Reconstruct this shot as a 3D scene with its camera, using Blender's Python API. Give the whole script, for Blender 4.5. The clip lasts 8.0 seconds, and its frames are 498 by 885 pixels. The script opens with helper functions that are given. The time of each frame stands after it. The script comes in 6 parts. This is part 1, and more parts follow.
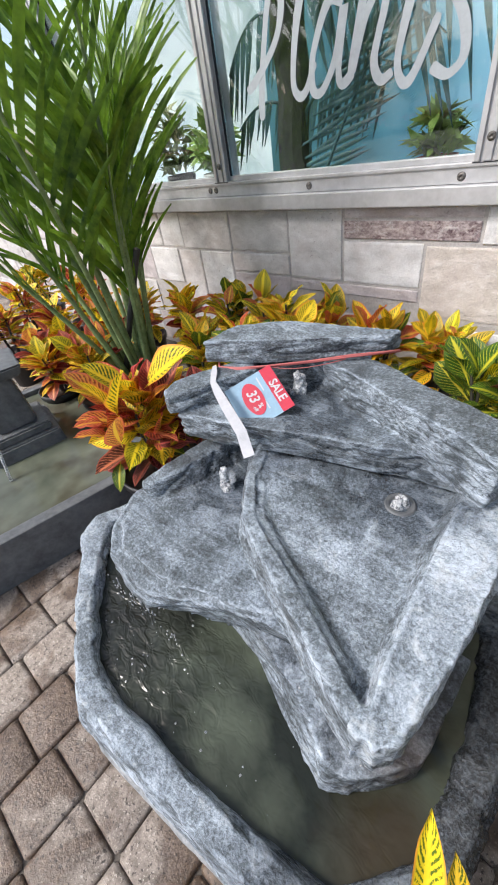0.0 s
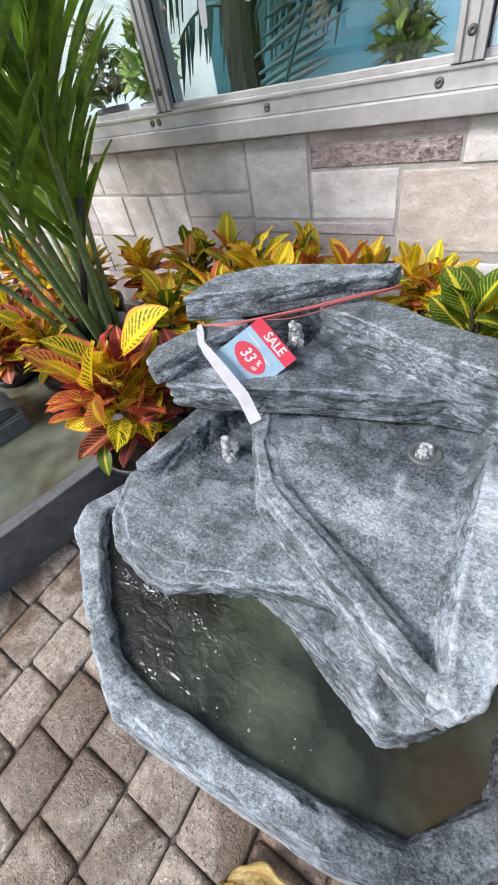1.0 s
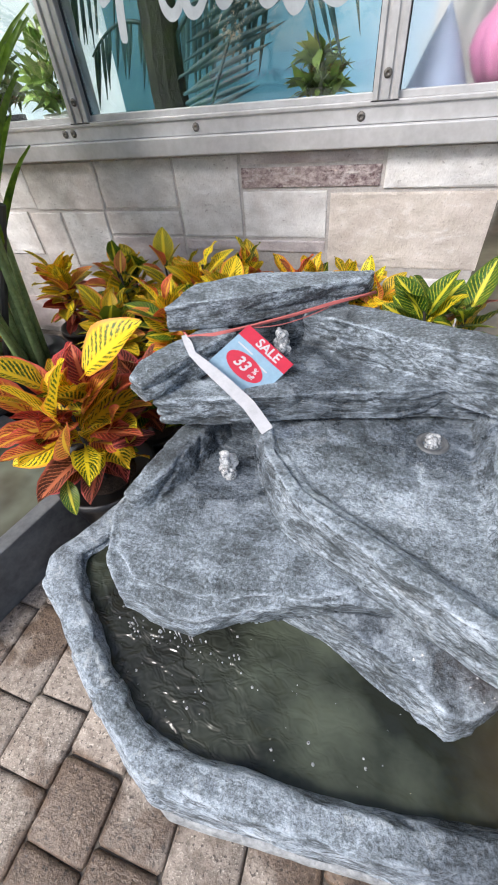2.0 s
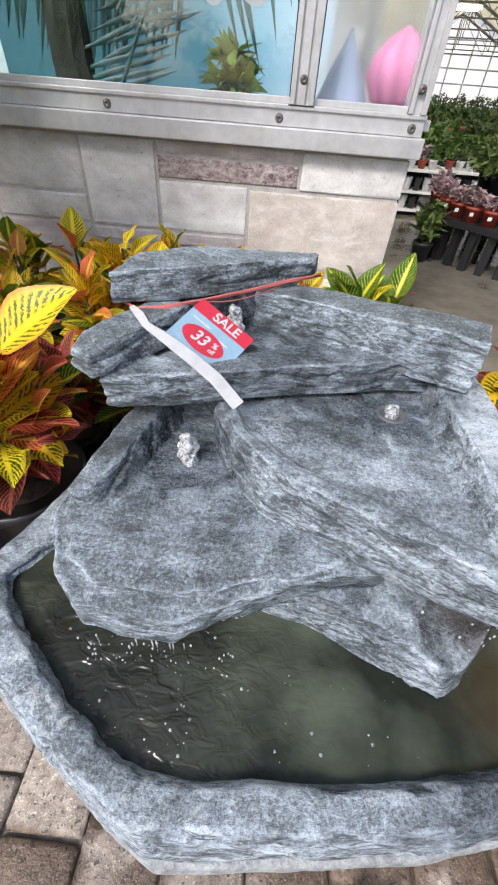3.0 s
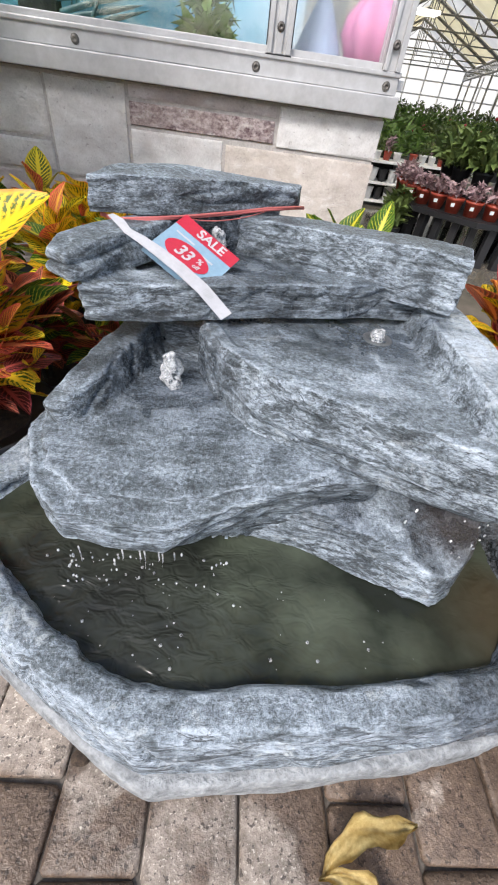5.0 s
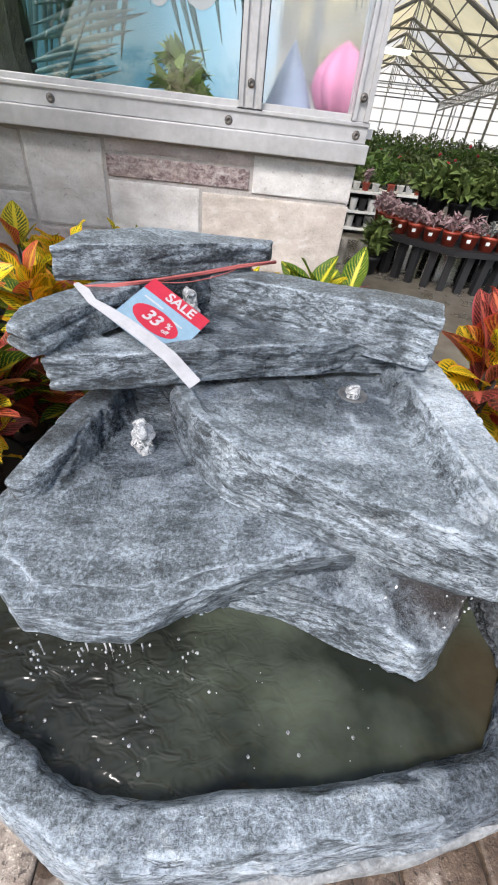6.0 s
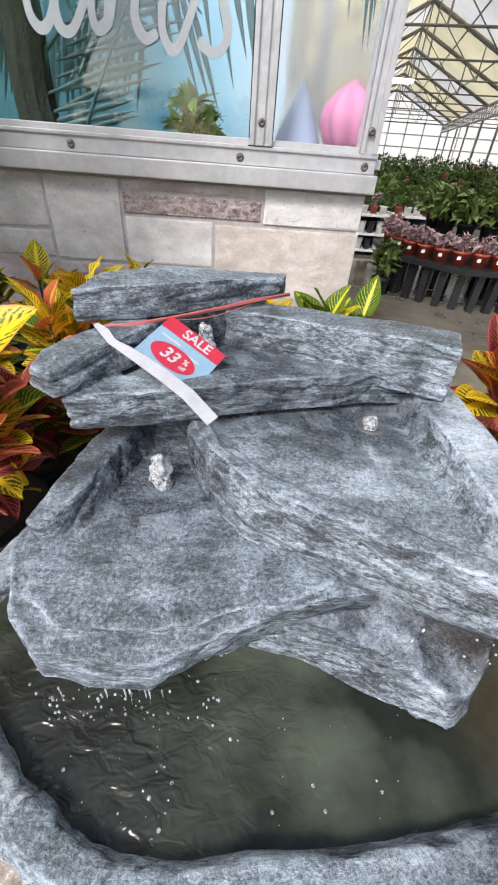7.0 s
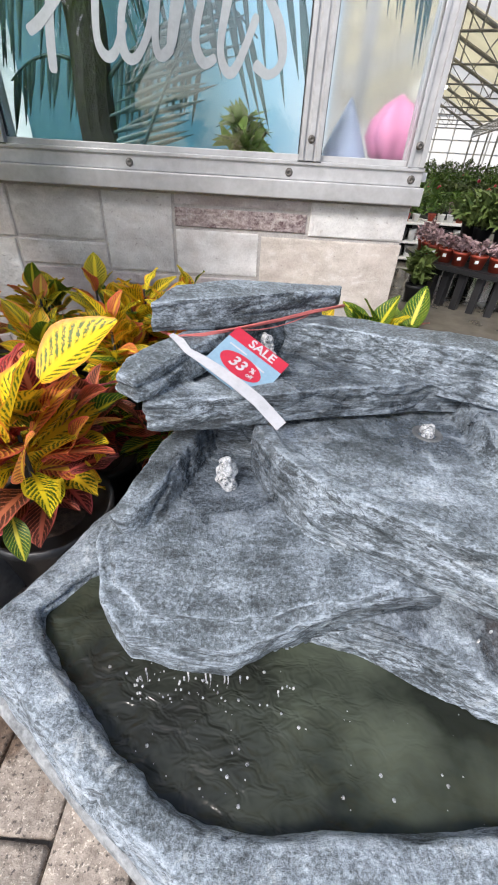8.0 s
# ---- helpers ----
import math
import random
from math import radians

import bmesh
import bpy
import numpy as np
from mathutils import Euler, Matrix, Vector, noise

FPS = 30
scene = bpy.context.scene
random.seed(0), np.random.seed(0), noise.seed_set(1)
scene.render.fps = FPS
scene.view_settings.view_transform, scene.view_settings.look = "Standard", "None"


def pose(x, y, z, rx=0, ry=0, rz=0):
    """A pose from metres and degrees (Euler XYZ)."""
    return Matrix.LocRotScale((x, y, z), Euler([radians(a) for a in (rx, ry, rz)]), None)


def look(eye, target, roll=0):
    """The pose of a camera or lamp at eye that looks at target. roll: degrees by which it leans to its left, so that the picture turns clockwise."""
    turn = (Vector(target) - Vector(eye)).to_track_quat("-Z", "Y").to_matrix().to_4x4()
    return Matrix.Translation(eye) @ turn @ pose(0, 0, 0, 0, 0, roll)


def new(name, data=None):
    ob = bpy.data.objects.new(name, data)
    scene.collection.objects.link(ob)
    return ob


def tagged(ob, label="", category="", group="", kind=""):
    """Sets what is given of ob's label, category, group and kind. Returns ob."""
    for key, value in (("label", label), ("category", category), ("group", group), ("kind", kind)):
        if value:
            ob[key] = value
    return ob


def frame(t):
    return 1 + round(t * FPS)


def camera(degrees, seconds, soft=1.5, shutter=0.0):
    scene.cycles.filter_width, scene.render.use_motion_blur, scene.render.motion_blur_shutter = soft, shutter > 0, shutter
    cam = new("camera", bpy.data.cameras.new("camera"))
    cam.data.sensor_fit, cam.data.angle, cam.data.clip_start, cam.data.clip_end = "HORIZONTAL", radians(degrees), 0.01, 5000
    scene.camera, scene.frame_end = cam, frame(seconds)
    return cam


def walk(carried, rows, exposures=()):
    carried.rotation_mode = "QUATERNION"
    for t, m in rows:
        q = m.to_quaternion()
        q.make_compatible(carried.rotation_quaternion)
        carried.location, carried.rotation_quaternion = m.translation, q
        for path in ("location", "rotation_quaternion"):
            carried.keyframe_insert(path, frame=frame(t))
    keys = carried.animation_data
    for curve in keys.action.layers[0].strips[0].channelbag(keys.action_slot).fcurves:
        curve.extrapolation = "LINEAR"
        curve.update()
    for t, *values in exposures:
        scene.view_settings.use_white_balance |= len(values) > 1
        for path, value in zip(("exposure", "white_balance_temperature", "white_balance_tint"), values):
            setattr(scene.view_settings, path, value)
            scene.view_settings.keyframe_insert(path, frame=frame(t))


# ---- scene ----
cam = camera(65.7, 8.0, soft=1.9)
PATH = [
    (0, (0.395, 0.106, 1.13), (-0.745, 1.166, -0.125), -10.6),
    (0.5, (0.353, 0.142, 1.118), (-0.702, 1.174, -0.231), -13.1),
    (1, (0.284, 0.106, 1.1), (-0.659, 1.136, -0.332), -14.5),
    (2.5, (0.006, 0.013, 1.052), (-0.275, 1.433, -0.328), -0.9),
    (3, (-0.048, -0.006, 0.992), (-0.086, 1.455, -0.374), 4.7),
    (3.5, (-0.113, -0.058, 0.915), (-0.018, 1.407, -0.444), 7.4),
    (4, (-0.137, -0.105, 0.869), (-0.028, 1.36, -0.487), 8.6),
    (4.5, (-0.106, -0.123, 0.843), (0.006, 1.342, -0.513), 8.7),
    (5, (-0.07, -0.094, 0.862), (0.055, 1.374, -0.491), 8.5),
    (6.5, (-0.034, -0.002, 0.933), (0.104, 1.564, -0.303), 6.3),
    (7, (-0.048, 0.001, 0.939), (0.027, 1.588, -0.276), 4.6),
    (7.5, (-0.066, -0.005, 0.947), (-0.041, 1.59, -0.259), 4.0),
    (8, (-0.133, -0.034, 0.957), (-0.163, 1.566, -0.243), 3.5),
]
walk(cam, [(t, look(eye, target, roll)) for t, eye, target, roll in PATH])

# ---- world and light ----
world = bpy.data.worlds.new("sky")
scene.world = world
world.use_nodes = True
wn, wl = world.node_tree.nodes, world.node_tree.links
sky = wn.new("ShaderNodeTexSky")
sky.sky_type = "NISHITA"
sky.sun_disc = False
sky.sun_elevation, sky.sun_rotation = radians(46), radians(212)
sky.air_density, sky.dust_density, sky.ozone_density = 1.0, 2.8, 1.4
wl.new(sky.outputs[0], wn["Background"].inputs[0])
wn["Background"].inputs[1].default_value = 0.132

sun = new("sun", bpy.data.lights.new("sun", "SUN"))
sun.data.energy, sun.data.angle, sun.data.color = 2.25, radians(16), (1.0, 0.975, 0.96)
sun.matrix_world = look((-2.05, -3.25, 3.9), (0, 0, 0.0))
scene.view_settings.exposure = 0.66


# ---- materials ----
def material(name, rough=0.6, metal=0.0):
    m = bpy.data.materials.new(name)
    m.use_nodes = True
    b = m.node_tree.nodes["Principled BSDF"]
    b.inputs["Roughness"].default_value = rough
    b.inputs["Metallic"].default_value = metal
    return m, m.node_tree.nodes, m.node_tree.links, b


def coords(n, l, scale=(1, 1, 1), rot=(0, 0, 0), src="Object"):
    tc = n.new("ShaderNodeTexCoord")
    mp = n.new("ShaderNodeMapping")
    mp.inputs["Scale"].default_value = scale
    mp.inputs["Rotation"].default_value = rot
    l.new(tc.outputs[src], mp.inputs["Vector"])
    return mp.outputs[0]


def noise_tex(n, l, vec, scale, detail=4.0, rough=0.6, dist=0.0):
    t = n.new("ShaderNodeTexNoise")
    t.inputs["Scale"].default_value = scale
    t.inputs["Detail"].default_value = detail
    t.inputs["Roughness"].default_value = rough
    t.inputs["Distortion"].default_value = dist
    l.new(vec, t.inputs["Vector"])
    return t.outputs["Fac"]


def ramp(n, l, fac, stops):
    r = n.new("ShaderNodeValToRGB")
    e = r.color_ramp.elements
    while len(e) < len(stops):
        e.new(0.5)
    for k, (p, c) in zip(e, stops):
        k.position = p
        k.color = (c, c, c, 1) if isinstance(c, (int, float)) else (*c, 1)
    l.new(fac, r.inputs[0])
    return r.outputs[0]


def mix(n, l, fac, a, b, mode="MIX"):
    x = n.new("ShaderNodeMix")
    x.data_type, x.blend_type = "RGBA", mode
    for sock, v in ((x.inputs[0], fac), (x.inputs[6], a), (x.inputs[7], b)):
        if isinstance(v, (int, float)):
            sock.default_value = v
        elif isinstance(v, tuple):
            sock.default_value = (*v, 1)
        else:
            l.new(v, sock)
    return x.outputs[2]


def maths(n, l, op, a, b=None):
    x = n.new("ShaderNodeMath")
    x.operation = op
    for sock, v in ((x.inputs[0], a), (x.inputs[1], b)):
        if v is None:
            continue
        if isinstance(v, (int, float)):
            sock.default_value = v
        else:
            l.new(v, sock)
    return x.outputs[0]


def bump(n, l, b, height, strength=0.5, dist=0.01):
    u = n.new("ShaderNodeBump")
    u.inputs["Strength"].default_value = strength
    u.inputs["Distance"].default_value = dist
    l.new(height, u.inputs["Height"])
    l.new(u.outputs[0], b.inputs["Normal"])


def obj_random(n):
    return n.new("ShaderNodeObjectInfo").outputs["Random"]


def mottled(name, dark, light, scale=20, rough=0.6, relief=0.3, dist=0.004, metal=0.0, vary=0.0, fine=4.0):
    """A surface that varies between two colours at two scales, with fine relief."""
    m, n, l, b = material(name, rough, metal)
    v = coords(n, l)
    big = noise_tex(n, l, v, scale, 4)
    small = noise_tex(n, l, v, scale * fine, 3, 0.7)
    f = maths(n, l, "ADD", maths(n, l, "MULTIPLY", big, 0.65), maths(n, l, "MULTIPLY", small, 0.35))
    c = ramp(n, l, f, [(0.32, dark), (0.68, light)])
    if vary:
        k = ramp(n, l, obj_random(n), [(0.0, 1 - vary), (1.0, 1 + vary * 0.4)])
        c = mix(n, l, 1.0, c, k, "MULTIPLY")
    l.new(c, b.inputs["Base Color"])
    bump(n, l, b, f, relief, dist)
    return m


# springs and spillways (from the fountain centre) and how far they wet the rock; right-rim spots paint shade too
WET_SHADED = (((0.37, 0.055, 0.25), 0.18), ((-0.19, 0.56, 0.414), 0.20), ((-0.121, 0.80, 0.582), 0.15), ((0.224, 0.645, 0.51), 0.17), ((0.33, 0.33, 0.33), 0.13), ((-0.02, 0.70, 0.56), 0.16), ((0.44, 0.07, 0.22), 0.22), ((0.55, 0.26, 0.20), 0.30), ((0.53, 0.55, 0.22), 0.34), ((0.14, 0.34, 0.34), 0.10))


def rock(name, angle, pale=0.0):
    """Grey moulded rock: dry-brushed grain on its flanks, speckled mottling on its flats."""
    m, n, l, b = material(name, 0.6)
    a = radians(angle)
    v = coords(n, l, (1, 1, 1), (0, 0, -a))
    streak = noise_tex(n, l, coords(n, l, (34, 170, 200), (0, 0, -a)), 1.0, 6, 0.74, 0.7)
    band = noise_tex(n, l, coords(n, l, (4, 22, 46), (0, 0, -a)), 1.0, 5, 0.65, 1.4)
    speck = noise_tex(n, l, v, 150, 5, 0.72, 0.5)
    pit = noise_tex(n, l, v, 420, 3, 0.7)
    patch = noise_tex(n, l, v, 17, 6, 0.62, 0.5)
    wide = noise_tex(n, l, v, 3.2, 3, 0.5)
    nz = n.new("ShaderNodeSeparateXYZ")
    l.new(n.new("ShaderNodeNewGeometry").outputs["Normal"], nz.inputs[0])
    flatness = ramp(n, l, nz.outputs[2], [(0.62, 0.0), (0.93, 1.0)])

    def total(*terms):
        s = None
        for t, k in terms:
            q = maths(n, l, "MULTIPLY", t, k)
            s = q if s is None else maths(n, l, "ADD", s, q)
        return s

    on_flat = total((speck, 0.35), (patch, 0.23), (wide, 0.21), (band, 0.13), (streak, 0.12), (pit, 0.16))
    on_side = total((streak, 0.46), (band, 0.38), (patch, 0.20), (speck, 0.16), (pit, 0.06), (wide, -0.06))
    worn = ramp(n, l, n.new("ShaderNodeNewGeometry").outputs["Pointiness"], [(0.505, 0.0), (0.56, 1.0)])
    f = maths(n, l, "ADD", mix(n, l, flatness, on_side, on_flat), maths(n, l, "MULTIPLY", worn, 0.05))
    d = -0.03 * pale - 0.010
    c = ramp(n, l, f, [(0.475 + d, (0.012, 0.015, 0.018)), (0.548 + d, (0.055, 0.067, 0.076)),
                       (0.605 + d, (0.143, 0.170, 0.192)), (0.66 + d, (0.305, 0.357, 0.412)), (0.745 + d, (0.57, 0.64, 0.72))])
    grain = noise_tex(n, l, coords(n, l, (120, 300, 300), (0, 0, -a)), 1.0, 4, 0.7, 1.0)
    grain = mix(n, l, flatness, grain, noise_tex(n, l, v, 230, 4, 0.7, 0.6))
    fleck = maths(n, l, "MULTIPLY", ramp(n, l, grain, [(0.55, 0.0), (0.66, 0.8)]), ramp(n, l, flatness, [(0.0, 1.0), (1.0, 0.40)]))
    fleck = maths(n, l, "MULTIPLY", fleck, ramp(n, l, patch, [(0.40, 0.15), (0.62, 1.0)]))
    c = mix(n, l, fleck, c, (0.52, 0.57, 0.60))
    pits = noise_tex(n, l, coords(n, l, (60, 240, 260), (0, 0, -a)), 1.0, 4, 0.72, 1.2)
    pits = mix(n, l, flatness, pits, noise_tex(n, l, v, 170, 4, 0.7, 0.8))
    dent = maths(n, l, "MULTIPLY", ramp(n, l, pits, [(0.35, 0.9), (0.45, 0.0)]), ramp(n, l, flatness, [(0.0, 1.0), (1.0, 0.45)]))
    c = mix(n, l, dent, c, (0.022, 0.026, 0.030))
    crust = noise_tex(n, l, v, 17, 6, 0.72, 1.6)
    c = mix(n, l, ramp(n, l, crust, [(0.60 - 0.035 * pale, 0.0), (0.67 - 0.02 * pale, 0.10 + 0.50 * min(1.0, pale))]), c, mix(n, l, speck, (0.40, 0.45, 0.49), (0.74, 0.77, 0.78)))
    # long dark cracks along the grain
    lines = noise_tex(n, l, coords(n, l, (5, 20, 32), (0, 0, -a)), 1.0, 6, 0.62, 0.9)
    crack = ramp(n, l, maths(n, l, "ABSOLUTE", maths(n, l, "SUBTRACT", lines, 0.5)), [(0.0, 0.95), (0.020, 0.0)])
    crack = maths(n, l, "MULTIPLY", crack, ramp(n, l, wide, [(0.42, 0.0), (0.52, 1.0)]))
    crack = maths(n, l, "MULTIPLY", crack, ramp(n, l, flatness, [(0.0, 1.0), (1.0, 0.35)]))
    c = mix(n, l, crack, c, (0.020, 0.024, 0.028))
    vm = n.new("ShaderNodeVectorMath")
    vm.operation = "DISTANCE"
    l.new(coords(n, l), vm.inputs[0])
    vm.inputs[1].default_value = (0.37, 0.34, 0.32)
    rust = ramp(n, l, maths(n, l, "ADD", vm.outputs["Value"], maths(n, l, "MULTIPLY", patch, 0.10)), [(0.08, 0.55), (0.15, 0.0)])
    c = mix(n, l, rust, c, (0.17, 0.10, 0.075))
    # damp and shade of the right rim, painted in as dark brown
    vm = n.new("ShaderNodeVectorMath")
    vm.operation = "DISTANCE"
    l.new(coords(n, l), vm.inputs[0])
    vm.inputs[1].default_value = (0.53, 0.42, 0.22)
    rim_shade = ramp(n, l, maths(n, l, "ADD", vm.outputs["Value"], maths(n, l, "MULTIPLY", patch, 0.16)), [(0.26, 0.80), (0.40, 0.0)])
    c = mix(n, l, maths(n, l, "MULTIPLY", rim_shade, ramp(n, l, speck, [(0.40, 1.0), (0.62, 0.6)])), c, (0.030, 0.025, 0.021))
    # wet stains round the springs and down the spillways, and shade painted on the right rim
    wet = None
    for spot, reach in WET_SHADED:
        vm = n.new("ShaderNodeVectorMath")
        vm.operation = "DISTANCE"
        l.new(coords(n, l), vm.inputs[0])
        vm.inputs[1].default_value = spot
        q = maths(n, l, "DIVIDE", maths(n, l, "ADD", vm.outputs["Value"], maths(n, l, "MULTIPLY", maths(n, l, "SUBTRACT", patch, 0.5), 0.22)), reach)
        q = ramp(n, l, q, [(0.35, 1.0), (1.0, 0.0)])
        wet = q if wet is None else maths(n, l, "MAXIMUM", wet, q)
    c = mix(n, l, wet, c, mix(n, l, 1.0, c, (0.42, 0.43, 0.45), "MULTIPLY"))
    l.new(c, b.inputs["Base Color"])
    dry = ramp(n, l, patch, [(0.35, 0.45), (0.7, 0.75)])
    l.new(mix(n, l, wet, dry, (0.22, 0.22, 0.22)), b.inputs["Roughness"])
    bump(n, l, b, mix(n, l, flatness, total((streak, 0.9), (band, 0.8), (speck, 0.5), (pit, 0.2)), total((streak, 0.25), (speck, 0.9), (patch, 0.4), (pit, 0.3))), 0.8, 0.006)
    return m


def limestone(name, dark, light, scale=9):
    """Split stone: soft stains, smeared layers, pale bloom and dark pits."""
    m, n, l, b = material(name, 0.9)
    g = n.new("ShaderNodeNewGeometry").outputs["Position"]
    mp = n.new("ShaderNodeMapping")
    mp.inputs["Scale"].default_value = (1.0, 1.0, 1.7)
    l.new(g, mp.inputs["Vector"])
    layer = noise_tex(n, l, mp.outputs[0], scale, 6, 0.62, 0.3)
    grit = noise_tex(n, l, g, 130, 3, 0.7)
    stain = noise_tex(n, l, g, 4.2, 4, 0.6, 0.5)
    f = maths(n, l, "ADD", maths(n, l, "MULTIPLY", layer, 0.72), maths(n, l, "MULTIPLY", grit, 0.28))
    c = ramp(n, l, f, [(0.36, dark), (0.62, light)])
    c = mix(n, l, ramp(n, l, stain, [(0.50, 0.0), (0.66, 0.35)]), c, (0.40, 0.33, 0.30))
    c = mix(n, l, ramp(n, l, noise_tex(n, l, mp.outputs[0], 18, 5, 0.7, 0.4), [(0.56, 0.0), (0.70, 0.5)]), c, (0.76, 0.75, 0.74))
    pits = ramp(n, l, noise_tex(n, l, mp.outputs[0], 48, 3, 0.6, 0.0), [(0.28, 0.5), (0.37, 0.0)])
    c = mix(n, l, pits, c, (0.20, 0.17, 0.165))
    k = ramp(n, l, obj_random(n), [(0.0, 0.90), (1.0, 1.06)])
    l.new(mix(n, l, 1.0, c, k, "MULTIPLY"), b.inputs["Base Color"])
    bump(n, l, b, maths(n, l, "SUBTRACT", f, maths(n, l, "MULTIPLY", pits, 0.15)), 0.9, 0.012)
    return m


def leaf_material(name, base, vein, blotch, edge, vein_w=0.30, patchy=0.5, dash=None):
    """A variegated leaf: midrib and side veins along the blade, blotches between them."""
    m, n, l, b = material(name, 0.42)
    uv = n.new("ShaderNodeUVMap")
    sp = n.new("ShaderNodeSeparateXYZ")
    l.new(uv.outputs[0], sp.inputs[0])
    u, w = sp.outputs[0], sp.outputs[1]
    side = maths(n, l, "ABSOLUTE", maths(n, l, "SUBTRACT", w, 0.5))
    wob = noise_tex(n, l, coords(n, l), 60, 3)
    line = maths(n, l, "SUBTRACT", maths(n, l, "MULTIPLY", u, 11.0), maths(n, l, "MULTIPLY", side, 7.0))
    line = maths(n, l, "FRACT", maths(n, l, "ADD", line, maths(n, l, "MULTIPLY", wob, 0.9)))
    veins = ramp(n, l, line, [(0.0, 1.0), (vein_w, 1.0), (vein_w + 0.12, 0.0), (1.0, 0.0)])
    rib = ramp(n, l, side, [(0.0, 1.0), (0.05, 1.0), (0.10, 0.0)])
    v = maths(n, l, "MAXIMUM", veins, rib)
    rnd = n.new("ShaderNodeObjectInfo")
    ofs = n.new("ShaderNodeVectorMath")
    ofs.operation = "ADD"
    l.new(coords(n, l, (14, 14, 14)), ofs.inputs[0])
    l.new(maths(n, l, "MULTIPLY", rnd.outputs["Random"], 40.0), ofs.inputs[1])
    big = noise_tex(n, l, ofs.outputs[0], 1.6, 3)
    c = mix(n, l, ramp(n, l, big, [(patchy - 0.08, 0.0), (patchy + 0.08, 1.0)]), base, blotch)
    if dash:
        spots = noise_tex(n, l, coords(n, l, (1, 1, 1)), 20, 3, 0.6, 0.5)
        rows = ramp(n, l, line, [(0.0, 0.0), (0.46, 0.0), (0.54, 1.0), (0.90, 1.0), (0.97, 0.0)])
        spots = maths(n, l, "MULTIPLY", maths(n, l, "MULTIPLY", rows, ramp(n, l, spots, [(0.38, 0.0), (0.46, 1.0)])), ramp(n, l, side, [(0.07, 0.0), (0.11, 1.0), (0.36, 1.0), (0.43, 0.0)]))
        c = mix(n, l, spots, c, dash)
    c = mix(n, l, v, c, vein)
    c = mix(n, l, ramp(n, l, side, [(0.40, 0.0), (0.47, 1.0)]), c, edge)
    hs = n.new("ShaderNodeHueSaturation")
    l.new(maths(n, l, "ADD", 0.485, maths(n, l, "MULTIPLY", rnd.outputs["Random"], 0.03)), hs.inputs["Hue"])
    l.new(maths(n, l, "ADD", 0.86, maths(n, l, "MULTIPLY", rnd.outputs["Random"], 0.26)), hs.inputs["Value"])
    l.new(c, hs.inputs["Color"])
    l.new(hs.outputs[0], b.inputs["Base Color"])
    b.inputs["Specular IOR Level"].default_value = 0.32
    bump(n, l, b, v, 0.35, 0.003)
    tr = n.new("ShaderNodeBsdfTranslucent")
    l.new(hs.outputs[0], tr.inputs[0])
    ms = n.new("ShaderNodeMixShader")
    ms.inputs[0].default_value = 0.30
    l.new(b.outputs[0], ms.inputs[1])
    l.new(tr.outputs[0], ms.inputs[2])
    l.new(ms.outputs[0], n["Material Output"].inputs[0])
    return m


def paver_material():
    """Tumbled concrete with pale aggregate specks and damp patches that cross the joints."""
    m, n, l, b = material("concrete_paver", 0.75)
    g = n.new("ShaderNodeNewGeometry").outputs["Position"]
    speck = noise_tex(n, l, g, 210, 3, 0.6)
    mid = noise_tex(n, l, g, 45, 5, 0.7)
    damp = noise_tex(n, l, g, 4.5, 4, 0.6, 0.6)
    c = ramp(n, l, mid, [(0.33, (0.18, 0.152, 0.130)), (0.66, (0.42, 0.362, 0.315))])
    c = mix(n, l, ramp(n, l, speck, [(0.585, 0.0), (0.66, 0.75)]), c, (0.66, 0.60, 0.53))
    c = mix(n, l, ramp(n, l, noise_tex(n, l, g, 110, 2), [(0.60, 0.0), (0.66, 0.85)]), c, (0.07, 0.06, 0.055))
    vm = n.new("ShaderNodeVectorMath")
    vm.operation = "DISTANCE"
    l.new(g, vm.inputs[0])
    vm.inputs[1].default_value = (0.42, -0.12, 0.0)
    damp = maths(n, l, "SUBTRACT", damp, ramp(n, l, vm.outputs["Value"], [(0.12, 0.22), (0.40, 0.0)]))
    wet = ramp(n, l, damp, [(0.46, (0.44, 0.36, 0.30)), (0.53, (1.0, 0.985, 0.96))])
    c = mix(n, l, 1.0, c, wet, "MULTIPLY")
    k = ramp(n, l, obj_random(n), [(0.0, 0.78), (1.0, 1.12)])
    l.new(mix(n, l, 1.0, c, k, "MULTIPLY"), b.inputs["Base Color"])
    l.new(ramp(n, l, damp, [(0.46, 0.35), (0.53, 0.85)]), b.inputs["Roughness"])
    bump(n, l, b, maths(n, l, "ADD", mid, maths(n, l, "MULTIPLY", speck, 0.6)), 0.9, 0.004)
    return m


def plain(name, c, rough=0.5, metal=0.0, relief=0.12):
    d = tuple(x * 0.82 for x in c)
    return mottled(name, d, c, 30, rough, relief, 0.002, metal)


def blade(name, dark, light):
    """A thin green leaf that lets light through."""
    m = mottled(name, dark, light, 7, 0.36, 0.2, 0.002)
    n, l = m.node_tree.nodes, m.node_tree.links
    b = n["Principled BSDF"]
    tr = n.new("ShaderNodeBsdfTranslucent")
    l.new(b.inputs["Base Color"].links[0].from_socket, tr.inputs[0])
    ms = n.new("ShaderNodeMixShader")
    ms.inputs[0].default_value = 0.45
    l.new(b.outputs[0], ms.inputs[1])
    l.new(tr.outputs[0], ms.inputs[2])
    l.new(ms.outputs[0], n["Material Output"].inputs[0])
    return m


